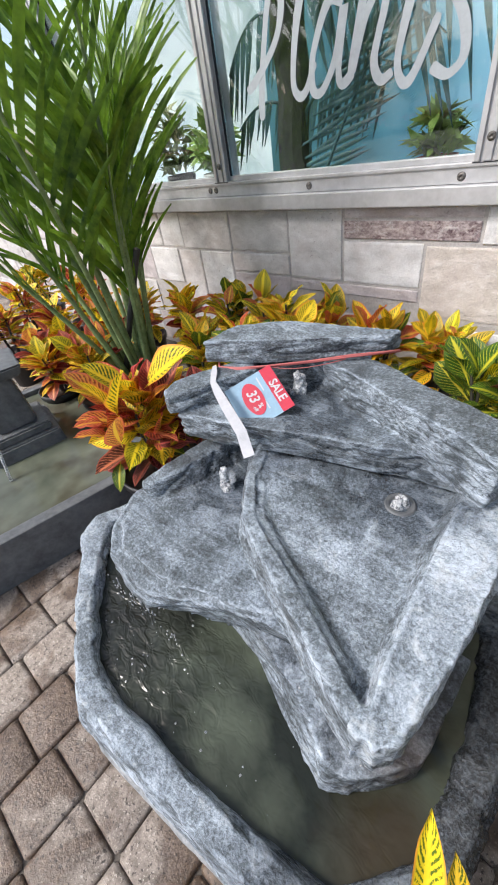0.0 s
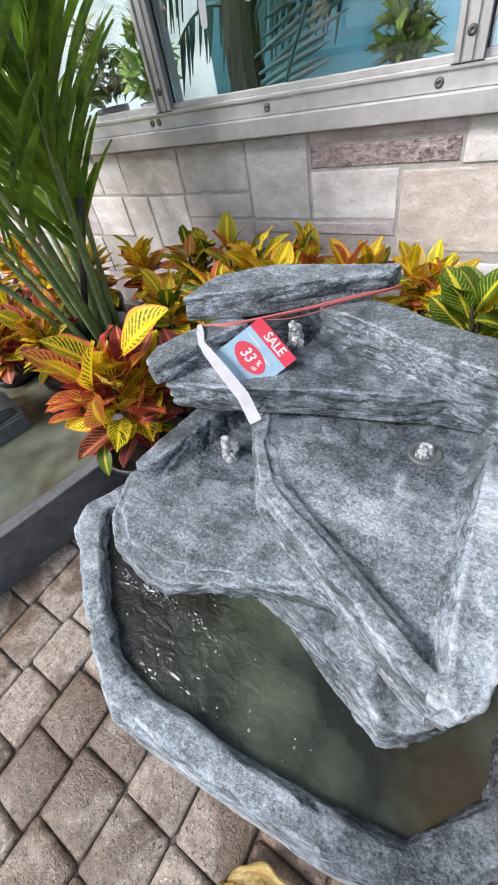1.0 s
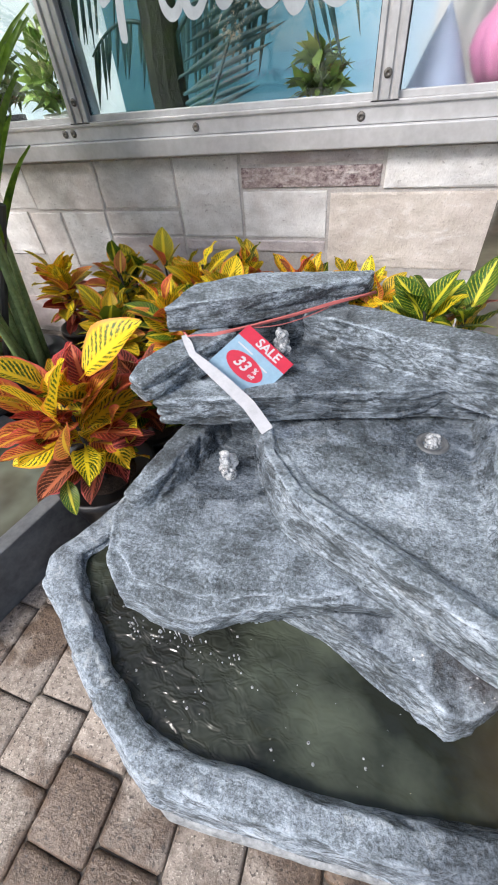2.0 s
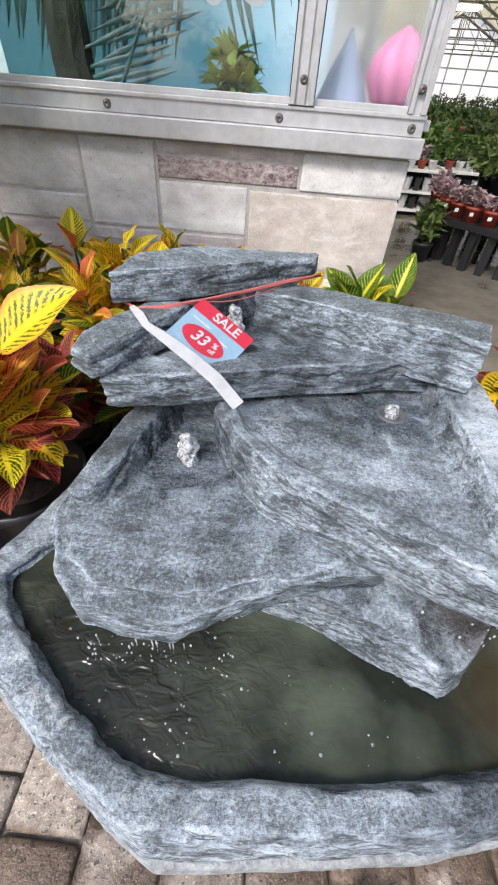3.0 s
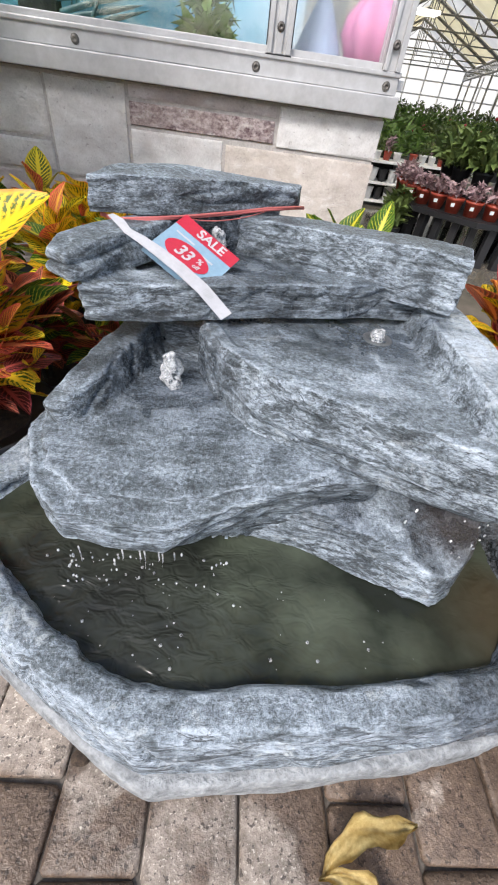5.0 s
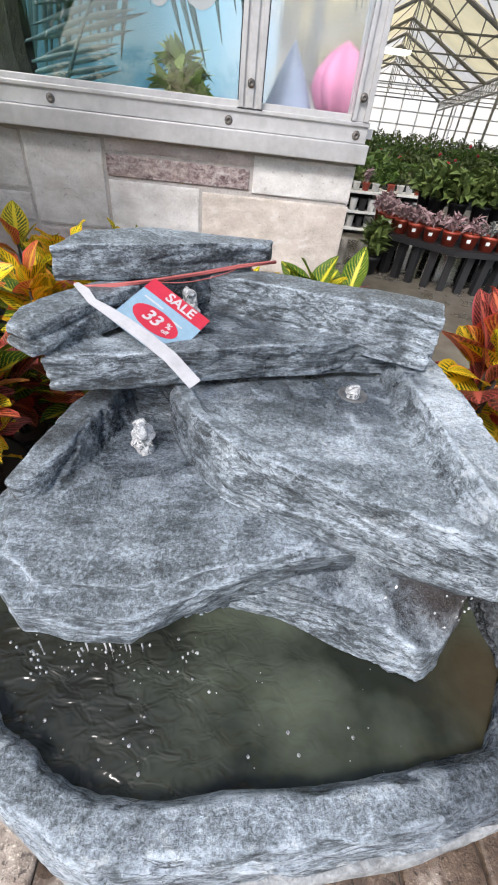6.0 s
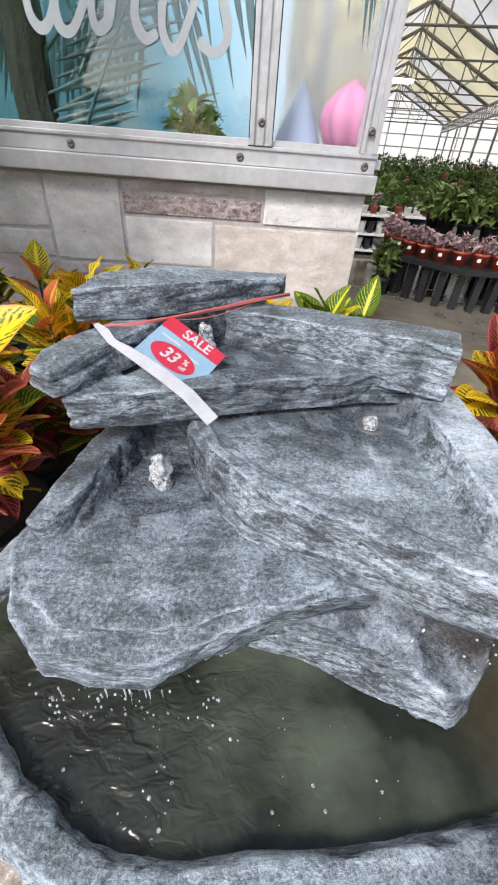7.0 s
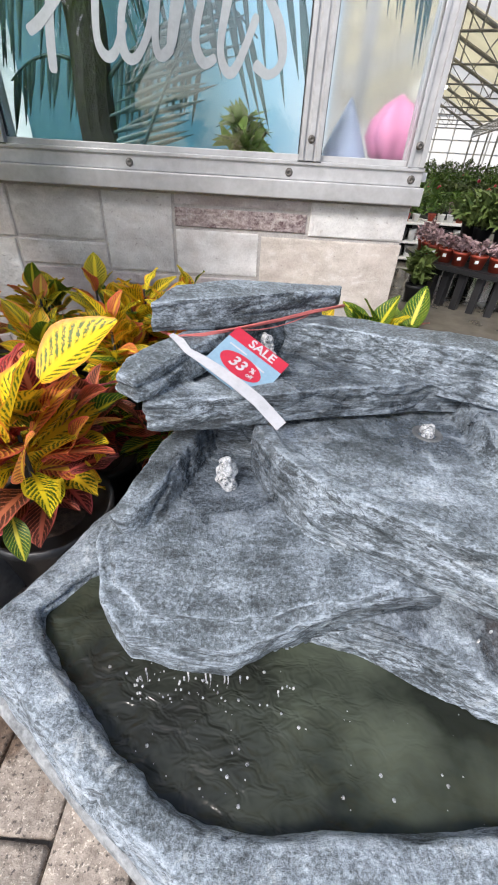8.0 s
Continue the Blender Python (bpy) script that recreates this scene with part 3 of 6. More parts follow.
# side glazing of the same front, running back into the greenhouse
side_win = thing("window_2", (CX - 0.1, 4.0, 0.83), "grey aluminium side glazing on the stone wall", "window", kind="structure")
part("sill", boxes(((CX - 0.2, 1.81, 0.83), (CX + 0.01, 7.0, 0.93)), bevel=0.003), ALU, side_win)
part("top_rail", boxes(((CX - 0.08, 1.81, 2.6), (CX, 7.0, 2.72)), bevel=0.003), ALU, side_win)
for y in (3.2, 4.6, 6.0):
    part("mullion", boxes(((CX - 0.07, y, 0.93), (CX - 0.005, y + 0.06, 2.6)), bevel=0.002), ALU, side_win)

# the ashlar stones: x, z extents and kind of stone
ASHLAR = [(-0.80, -0.525, 0.53, 0.818, 1), (-0.515, 0.008, 0.708, 0.776, 3), (-0.515, 0.008, 0.784, 0.820, 4), (0.018, 0.395, 0.70, 0.820, 1),
          (-0.515, -0.178, 0.532, 0.699, 1), (-0.168, 0.398, 0.425, 0.691, 2), (-1.17, -0.808, 0.64, 0.818, 0), (-1.56, -1.178, 0.635, 0.818, 0),
          (-1.18, -0.808, 0.535, 0.63, 0), (-1.43, -1.19, 0.38, 0.626, 1), (-0.80, -0.178, 0.475, 0.522, 4), (-1.18, -0.81, 0.40, 0.526, 4),
          (-1.75, -1.568, 0.64, 0.818, 1), (-1.62, -1.44, 0.335, 0.626, 0)]
rnd = random.Random(5)


def ashlar(x0, x1, z0, z1, kind):
    bm = bmesh.new()
    x0, x1, z0, z1 = x0 + 0.0015, x1 - 0.0015, z0 + 0.0015, z1 - 0.0015
    d = rnd.uniform(0.003, 0.007)
    e = 0.005
    ring = [(x0, z0), (x1, z0), (x1, z1), (x0, z1)]
    jit = lambda: rnd.uniform(-0.004, 0.004)
    front = [((x + (e if x == x0 else -e) + jit()), WY + 0.012 - d, z + (e if z == z0 else -e) + jit()) for x, z in ring]
    mid = [(x, WY + 0.012 - d * 0.55, z) for x, z in ring]
    back = [(x, WY + 0.015, z) for x, z in ring]
    rings = [[bm.verts.new(p) for p in r] for r in (front, mid, back)]
    bm.faces.new(rings[0])
    for r, t in zip(rings, rings[1:]):
        for i in range(4):
            bm.faces.new((r[i], t[i], t[(i + 1) % 4], r[(i + 1) % 4]))
    bmesh.ops.recalc_face_normals(bm, faces=bm.faces)
    part("stone", bm, STONES[kind], wall)


for s in ASHLAR:
    ashlar(*s)
taken = lambda a, b, c, d: any(a < s[1] and b > s[0] and c < s[3] and d > s[2] for s in ASHLAR)
for z0, z1 in ((0.64, 0.818), (0.43, 0.63), (0.21, 0.42), (0.0, 0.20)):
    x = -8.9
    while x < 0.39:
        w = rnd.uniform(0.22, 0.5)
        x1 = min(x + w, 0.398)
        if x1 > 0.3:
            x1 = 0.398
        c, e = x, x1 - 0.008
        limit = -1.76 if z0 > 0.6 else (-1.63 if z0 > 0.4 else 9)
        top = z1
        if c < limit:
            e = min(e, limit)
            if z0 == 0.21 and e > -1.43:
                top = 0.325 if e < -1.19 else (0.372 if e < -0.81 else 0.39)
            if e - c > 0.05 and not taken(c, e, z0, top):
                ashlar(c, e, z0, top, rnd.choice((0, 0, 1, 2, 4)))
        x = x1

# ---- the rock waterfall fountain ----
fountain = thing("rock_fountain", (0, 0.45, 0), "tiered grey moulded-rock waterfall fountain with a full pool, on the pavement", "fountain")

# basin: a ring from the pavement up to the worn rim and down to the pool's bottom
OUT = [(-0.14, -0.035), (0.08, -0.017), (0.30, 0.010), (0.45, 0.045), (0.548, 0.17), (0.555, 0.42), (0.53, 0.74), (0.30, 0.95),
       (0.0, 1.0), (-0.30, 0.92), (-0.52, 0.60), (-0.625, 0.30), (-0.59, 0.222), (-0.37, 0.085), (-0.20, -0.01)]
INN = [(-0.165, 0.068), (0.04, 0.075), (0.24, 0.09), (0.375, 0.122), (0.455, 0.23), (0.465, 0.42), (0.43, 0.62), (0.25, 0.75),
       (0.0, 0.78), (-0.2, 0.72), (-0.37, 0.52), (-0.497, 0.335), (-0.488, 0.305), (-0.32, 0.152), (-0.20, 0.076)]


def toward(a, b, f):
    return [(p[0] + (q[0] - p[0]) * f, p[1] + (q[1] - p[1]) * f) for p, q in zip(a, b)]


def ring_solid(profile):
    """A closed ring round the pool from a profile of (share of the way inwards, height)."""
    bm = bmesh.new()
    rings = [[bm.verts.new(p) for p in flat(toward(OUT, INN, f), z)] for f, z in profile]
    for r, t in zip(rings, rings[1:] + rings[:1]):
        for i in range(len(r)):
            j = (i + 1) % len(r)
            bm.faces.new((r[i], r[j], t[j], t[i]))
    return bm


weathered("footing", ring_solid(((0.0, 0.0), (0.0, 0.082), (0.07, 0.101), (0.6, 0.101), (0.6, 0.0))), BASE, fountain, 8, 0.0055, 4, 0.003, 0.004, "plain pale grey footing")
weathered("basin", ring_solid(((0.40, 0.085), (0.26, 0.094), (0.19, 0.118), (0.17, 0.16), (0.20, 0.215), (0.28, 0.254), (0.42, 0.268), (0.84, 0.268), (0.95, 0.255), (1.0, 0.225), (1.05, 0.02), (0.8, 0.02))),
          ROCK_R, fountain, 8, 0.0042, 4, 0.014, 0.007)

# pool bottom and water
bm = bmesh.new()
prism(bm, flat(toward(OUT, INN, 0.9), 0.05), flat(toward(OUT, INN, 0.9), 0.01))
part("pool_floor", bm, DARKPOOL, fountain)
bm = bmesh.new()
c = bm.verts.new((0.0, 0.42, 0.236))
edge = [bm.verts.new(p) for p in flat(toward(OUT, INN, 0.93), 0.236)]
for i in range(len(edge)):
    bm.faces.new((c, edge[i], edge[(i + 1) % len(edge)]))
bmesh.ops.subdivide_edges(bm, edges=bm.edges, cuts=14, use_grid_fill=True)
for v in bm.verts:
    v.co.z += 0.0022 * noise.noise(v.co * 26) + 0.0012 * noise.noise(v.co * 60)
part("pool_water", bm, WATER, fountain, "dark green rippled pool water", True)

# inner body that carries the slabs
bm = bmesh.new()
body = [(-0.22, 0.66), (0.10, 0.60), (0.33, 0.56), (0.36, 0.73), (0.03, 0.91), (-0.2, 0.84), (-0.28, 0.74)]
prism(bm, flat(body, 0.48), flat(body, 0.02))
weathered("core", bm, ROCK, fountain, 8, 0.012, 3)

# lower slab with its shallow bowl
bm = bmesh.new()
A_TOP = [(-0.28, 0.70, 0.41), (-0.345, 0.66, 0.41), (-0.385, 0.46, 0.41), (-0.398, 0.390, 0.414), (-0.352, 0.285, 0.405), (-0.300, 0.232, 0.392), (-0.225, 0.226, 0.385), (-0.145, 0.226, 0.386), (-0.07, 0.258, 0.390), (0.03, 0.300, 0.400), (0.12, 0.318, 0.408), (0.20, 0.330, 0.41), (0.22, 0.50, 0.41), (0.0, 0.70, 0.41)]
A_LOW = [(-0.25, 0.66, 0.28), (-0.31, 0.60, 0.28), (-0.365, 0.45, 0.30), (-0.382, 0.375, 0.325), (-0.350, 0.275, 0.335), (-0.296, 0.222, 0.338), (-0.225, 0.214, 0.342), (-0.145, 0.213, 0.342), (-0.09, 0.262, 0.310), (-0.02, 0.318, 0.236), (0.10, 0.345, 0.236), (0.19, 0.37, 0.24), (0.20, 0.50, 0.24), (0.0, 0.66, 0.24)]
prism(bm, A_TOP, A_LOW)
prism(bm, [(-0.375, 0.40, 0.417), (-0.335, 0.30, 0.413), (-0.28, 0.262, 0.408), (-0.15, 0.262, 0.404), (-0.05, 0.288, 0.406), (0.12, 0.335, 0.416), (0.2, 0.5, 0.412), (-0.3, 0.6, 0.412)],
      [(-0.375, 0.40, 0.38), (-0.335, 0.30, 0.38), (-0.28, 0.255, 0.38), (-0.15, 0.252, 0.38), (-0.05, 0.280, 0.38), (0.12, 0.33, 0.38), (0.2, 0.5, 0.38), (-0.3, 0.6, 0.38)])
beam(bm, [(-0.262, 0.70, 0.474), (-0.300, 0.58, 0.468), (-0.331, 0.47, 0.462), (-0.350, 0.425, 0.456), (-0.362, 0.405, 0.446)], (0.074, 0.074, 0.064, 0.050, 0.036), 0.36, 0.62)
weathered("lower_slab", bm, ROCK, fountain, 4, 0.0040, 6, 0.013, 0.005)

# spill stone between the lower slab and the pool
bm = bmesh.new()
prism(bm, [(-0.03, 0.36, 0.34), (0.08, 0.325, 0.335), (0.20, 0.285, 0.318), (0.30, 0.228, 0.298), (0.345, 0.238, 0.292), (0.425, 0.325, 0.30), (0.43, 0.5, 0.36), (0.10, 0.52, 0.40)],
      [(-0.02, 0.325, 0.236), (0.08, 0.300, 0.236), (0.20, 0.243, 0.236), (0.302, 0.205, 0.24), (0.345, 0.222, 0.24), (0.415, 0.308, 0.236), (0.42, 0.5, 0.2), (0.10, 0.52, 0.2)])
weathered("spill_stone", bm, ROCK_B, fountain, -28, 0.0045, 6, 0.011, 0.005)

# middle slab: a sloping plate between two ridges
bm = bmesh.new()
B_TOP = [(-0.14, 0.60), (-0.10, 0.53), (-0.025, 0.43), (0.03, 0.395), (0.12, 0.352), (0.20, 0.31), (0.325, 0.250), (0.36, 0.242), (0.385, 0.280), (0.415, 0.45), (0.425, 0.60), (0.42, 0.74), (0.20, 0.80), (-0.12, 0.72)]
B_LOW = [(-0.145, 0.60), (-0.105, 0.525), (-0.032, 0.425), (0.035, 0.385), (0.12, 0.352), (0.20, 0.318), (0.325, 0.262), (0.36, 0.262), (0.37, 0.30), (0.38, 0.45), (0.39, 0.60), (0.39, 0.74), (0.20, 0.80), (-0.12, 0.72)]
prism(bm, flat(B_TOP, 0.506), flat(B_LOW, 0.405))
beam(bm, [(-0.125, 0.64, 0.512), (-0.078, 0.53, 0.520), (-0.004, 0.440, 0.532), (0.05, 0.404, 0.537), (0.13, 0.365, 0.536), (0.21, 0.323, 0.540), (0.30, 0.272, 0.546), (0.350, 0.250, 0.544)], (0.024, 0.026, 0.027, 0.028, 0.028, 0.027, 0.026, 0.024), 0.45, 0.45)
beam(bm, [(-0.108, 0.645, 0.500), (-0.060, 0.545, 0.510), (0.010, 0.458, 0.521), (0.060, 0.424, 0.526), (0.138, 0.384, 0.526), (0.218, 0.342, 0.529), (0.304, 0.292, 0.534)], (0.050, 0.054, 0.056, 0.056, 0.054, 0.046, 0.034), 0.46, 0.86)
prism(bm, [(0.318, 0.77, 0.556), (0.322, 0.54, 0.560), (0.330, 0.41, 0.559), (0.338, 0.31, 0.556), (0.346, 0.252, 0.548), (0.366, 0.238, 0.542), (0.384, 0.258, 0.546), (0.398, 0.33, 0.554), (0.407, 0.43, 0.558), (0.413, 0.56, 0.560), (0.41, 0.77, 0.556)],
      [(0.275, 0.77, 0.47), (0.28, 0.54, 0.47), (0.295, 0.41, 0.47), (0.312, 0.31, 0.47), (0.325, 0.248, 0.43), (0.368, 0.240, 0.43), (0.390, 0.268, 0.43), (0.400, 0.33, 0.43), (0.408, 0.43, 0.43), (0.412, 0.56, 0.43), (0.41, 0.77, 0.43)])


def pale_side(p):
    """The paler flank of the middle slab."""
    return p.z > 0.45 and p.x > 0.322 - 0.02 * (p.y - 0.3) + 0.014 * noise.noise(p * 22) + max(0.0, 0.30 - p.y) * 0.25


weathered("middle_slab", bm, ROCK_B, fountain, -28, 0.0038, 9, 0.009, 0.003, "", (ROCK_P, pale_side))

# upper slab: front beam, bowl, two side ridges
bm = bmesh.new()
prism(bm, flat([(-0.33, 0.60), (0.0, 0.68), (0.37, 0.75), (0.22, 0.86), (0.02, 0.94), (-0.2, 0.87), (-0.32, 0.74)], 0.582),
      flat([(-0.33, 0.60), (0.0, 0.68), (0.37, 0.75), (0.22, 0.86), (0.02, 0.94), (-0.2, 0.87), (-0.32, 0.74)], 0.53))
beam(bm, [(-0.350, 0.584, 0.582), (-0.325, 0.592, 0.592), (-0.17, 0.634, 0.588), (0.0, 0.684, 0.590), (0.215, 0.738, 0.594), (0.38, 0.764, 0.60), (0.412, 0.769, 0.592)], (0.027, 0.037, 0.038, 0.038, 0.038, 0.038, 0.028), 0.522, 0.10)
beam(bm, [(-0.368, 0.556, 0.636), (-0.350, 0.588, 0.650), (-0.31, 0.655, 0.654), (-0.24, 0.765, 0.655)], (0.026, 0.042, 0.044, 0.044), 0.592, 0.2)
beam(bm, [(0.378, 0.704, 0.672), (0.28, 0.742, 0.672), (0.15, 0.800, 0.664), (0.02, 0.868, 0.655), (-0.07, 0.895, 0.650)], 0.056, 0.565, 0.22)
beam(bm, [(0.30, 0.715, 0.630), (0.15, 0.765, 0.628), (0.0, 0.815, 0.622)], 0.018, 0.565, 0.3)
weathered("upper_slab", bm, ROCK_D, fountain, 13, 0.0036, 6, 0.011, 0.003)

# cap stone on its hidden support
bm = bmesh.new()
prism(bm, flat([(-0.27, 0.755), (-0.10, 0.845), (0.02, 0.935), (-0.18, 0.885), (-0.29, 0.81)], 0.668), flat([(-0.27, 0.755), (-0.10, 0.845), (0.02, 0.935), (-0.18, 0.885), (-0.29, 0.81)], 0.57))
weathered("support_stone", bm, ROCK_D, fountain, 32, 0.008, 3)
bm = bmesh.new()
prism(bm, [(-0.356, 0.700, 0.722), (-0.24, 0.752, 0.722), (-0.10, 0.835, 0.720), (0.045, 0.942, 0.703), (0.06, 0.985, 0.703), (-0.19, 0.895, 0.726), (-0.325, 0.815, 0.726)],
      [(-0.358, 0.700, 0.660), (-0.24, 0.752, 0.654), (-0.10, 0.835, 0.654), (0.04, 0.938, 0.660), (0.055, 0.985, 0.66), (-0.19, 0.895, 0.656), (-0.325, 0.815, 0.656)])
weathered("cap_stone", bm, ROCK_E, fountain, 32, 0.0040, 5, 0.009, 0.003)


# water jets at the three nozzles
def jet(x, y, z, high, wide, seed, well):
    r = random.Random(seed)
    bm = bmesh.new()
    lathe(bm, [(well * 0.85, -0.01), (well, 0.002), (well * 0.9, 0.0045), (well * 0.72, 0.004), (well * 0.6, 0.001), (0.002, 0.001)], (x, y, z + 0.002), 22)
    ring = part("nozzle", bm, DARKPOOL, fountain)
    bm = bmesh.new()
    for k in range(16):
        f = k / 15
        q = Vector((x + r.uniform(-0.45, 0.45) * wide * (1 - 0.3 * f), y + r.uniform(-0.45, 0.45) * wide * (1 - 0.3 * f), z + high * f * r.uniform(0.8, 1.0)))
        b = wide * r.uniform(0.26, 0.52) * (1.15 - 0.55 * f)
        bmesh.ops.create_icosphere(bm, subdivisions=2, radius=b, matrix=Matrix.Translation(q) @ Matrix.Diagonal((1, 1, r.uniform(0.9, 1.5), 1)))
    for v in bm.verts:
        v.co += Vector((noise.noise(v.co * 140), noise.noise(v.co * 140 + Vector((9, 0, 0))), noise.noise(v.co * 140 + Vector((0, 9, 0))))) * wide * 0.10
    raw = bpy.data.meshes.new("raw")
    bm.to_mesh(raw)
    bm.free()
    tmp = new("raw", raw)
    md = tmp.modifiers.new("join", "REMESH")
    md.mode, md.voxel_size = "VOXEL", 0.0022
    md = tmp.modifiers.new("round", "SMOOTH")
    md.factor, md.iterations = 0.5, 4
    me = bpy.data.meshes.new_from_object(tmp.evaluated_get(bpy.context.evaluated_depsgraph_get()))
    bpy.data.objects.remove(tmp)
    bpy.data.meshes.remove(raw)
    bm = bmesh.new()
    bm.from_mesh(me)
    bpy.data.meshes.remove(me)
    part("water_jet", bm, WETGLASS, ring, "clear bubbling water", True)


jet(-0.184, 0.545, 0.402, 0.088, 0.033, 1, 0.018)
jet(0.224, 0.640, 0.504, 0.020, 0.024, 2, 0.031)
jet(-0.121, 0.795, 0.580, 0.062, 0.028, 3, 0.016)
# dripping water below the lips
r = random.Random(4)
bm = bmesh.new()
for k in range(70):
    x = r.uniform(-0.30, -0.04) if k < 50 else r.uniform(0.22, 0.36)
    y, z0 = (0.214, 0.345) if k < 50 else (0.27, 0.42)
    q = Vector((x, y + r.uniform(-0.012, 0.0), r.uniform(0.238, z0)))
    s = r.uniform(0.0008, 0.0024)
    bmesh.ops.create_icosphere(bm, subdivisions=1, radius=s, matrix=Matrix.Translation(q) @ Matrix.Diagonal((1, 1, r.uniform(1, 3), 1)))
for k in range(64):
    q = Vector((r.uniform(-0.36, 0.30) if k % 3 else r.uniform(-0.34, -0.1), r.uniform(0.09, 0.27), 0.237))
    bmesh.ops.create_icosphere(bm, subdivisions=1, radius=r.choice((0.001, 0.001, 0.0014, 0.002, 0.0032)), matrix=Matrix.Translation(q) @ Matrix.Diagonal((1, 1, 0.35, 1)))
for k in range(8):
    x = r.choice((-0.25, -0.20, -0.165, -0.15)) + r.uniform(-0.03, 0.03)
    tube(bm, [(x, 0.213, 0.343), (x + 0.001, 0.211, 0.325), (x - 0.001, 0.211, r.uniform(0.285, 0.335))], 0.0015, 0.0006, 5)
tagged(part("water_drops", bm, WETGLASS, None, "", True), "clear water drops falling into the pool", "water", kind="stuff")

# ---- red cord, sale card and paper strip on the upper slab ----
bm = bmesh.new()
cord = [(-0.345, 0.745, 0.654), (-0.31, 0.715, 0.655), (-0.25, 0.725, 0.660), (-0.19, 0.765, 0.661), (-0.10, 0.83, 0.664), (-0.02, 0.89, 0.668), (0.04, 0.935, 0.668), (0.065, 0.965, 0.665)]
for dz, ph in ((0.0, 0.0), (0.003, 1.5)):
    pts = [Vector(p) + Vector((0.0015 * math.sin(i * 2 + ph), -0.006 + 0.0015 * math.cos(i * 2 + ph), dz - 0.004)) for i, p in enumerate(cord)]
    tube(bm, pts, 0.0026, None, 6)
tube(bm, bezier((-0.19, 0.765, 0.656), (-0.12, 0.78, 0.645), (-0.03, 0.868, 0.662), 10), 0.0011, None, 5)
tagged(part("tie_cord", bm, WIRE, None, "", True), "thin red twisted cord tied round the cap stone", "cord")

card = thing("sale_card", (-0.17, 0.72, 0.63), "red and blue cardboard sale tag hanging on the cord", "sign")
T0, TR, TL = Vector((-0.186, 0.764, 0.661)), Vector((-0.074, 0.712, 0.606)), Vector((-0.262, 0.672, 0.628))
CU = (TR - T0).normalized()
CV = (TL - T0) - CU * (TL - T0).dot(CU)
CH, CW = CV.length * 1.07, (TR - T0).length
CV.normalize()
CN = CV.cross(CU).normalized()
if CN.z < 0:
    CN = -CN


def on_card(u, v, h=0.0):
    return T0 + CU * u + CV * v + CN * (h + 0.002)


def sheet(name, u0, u1, v0, v1, mat, h, parent, thick=0.0006):
    bm = bmesh.new()
    k = 8
    for a, b in ((h, False), (h - thick, True)):
        vs = [[bm.verts.new(on_card(u0 + (u1 - u0) * i / k, v, a)) for i in range(k + 1)] for v in (v0, v1)]
        for i in range(k):
            f = (vs[0][i], vs[0][i + 1], vs[1][i + 1], vs[1][i])
            bm.faces.new(f[::-1] if b else f)
    bmesh.ops.recalc_face_normals(bm, faces=bm.faces)
    return part(name, bm, mat, parent)


sheet("card", 0, CW, 0.0, CH, BLUE, 0.0, card)
band = sheet("red_band", 0, CW, 0.0, CH * 0.235, RED, 0.0007, card)
bm = bmesh.new()
ring = [bm.verts.new(on_card(CW * (0.47 + 0.36 * math.cos(a)), CH * (0.585 + 0.19 * math.sin(a)), 0.0012)) for a in (2 * math.pi * i / 32 for i in range(32))]
bm.faces.new(ring)
oval = part("red_oval", bm, RED, card)


def lettering(text, name, mat, size, u, v, parent, lean=0.0):
    cu = bpy.data.curves.new(name, "FONT")
    cu.body, cu.size, cu.align_x, cu.align_y, cu.shear = text, size, "CENTER", "CENTER", lean
    cu.offset = size * 0.025
    tmp = new(name, cu)
    me = bpy.data.meshes.new_from_object(tmp.evaluated_get(bpy.context.evaluated_depsgraph_get()))
    bpy.data.objects.remove(tmp)
    for p in me.vertices:
        p.co = on_card(u + p.co.x, v - p.co.y, 0.0019)
    me.materials.append(mat)
    ob = new(name, me)
    ob.parent = parent
    return ob


lettering("SALE", "lettering", PAPER, CH * 0.23, CW * 0.56, CH * 0.122, band)
lettering("33", "lettering", PAPER, CH * 0.27, CW * 0.41, CH * 0.58, oval, 0.2)
lettering("%", "lettering", PAPER, CH * 0.13, CW * 0.66, CH * 0.535, oval)
lettering("off", "lettering", PAPER, CH * 0.10, CW * 0.67, CH * 0.645, oval)
for a, b, v in ((0.10, 0.42, 0.33), (0.46, 0.80, 0.40)):
    sheet("script_bar", CW * a, CW * b, CH * v, CH * (v + 0.025), PAPER, 0.0008, card)

# a curled paper strip
bm = bmesh.new()
path = [Vector(p) for p in ((-0.312, 0.694, 0.664), (-0.290, 0.668, 0.662), (-0.269, 0.645, 0.655), (-0.243, 0.626, 0.648), (-0.211, 0.610, 0.636), (-0.174, 0.594, 0.619), (-0.132, 0.578, 0.594), (-0.087, 0.547, 0.563))]
ws = (0.006, 0.009, 0.0105, 0.010, 0.0115, 0.0125, 0.013, 0.013)
rows = []
for i, p in enumerate(path):
    d = (path[min(i + 1, 7)] - path[max(i - 1, 0)]).normalized()
    s = Vector((0.62, 0.72, 0.22))
    s = (s - d * s.dot(d)).normalized()
    k = 0.7 + 0.3 * math.sin(i * 2.4)
    nrm = d.cross(s).normalized() * 0.0007
    rows.append([bm.verts.new(p - s * ws[i] + nrm), bm.verts.new(p + s * ws[i] * (1 if i > 3 else k) + nrm), bm.verts.new(p + s * ws[i] * (1 if i > 3 else k) - nrm), bm.verts.new(p - s * ws[i] - nrm)])
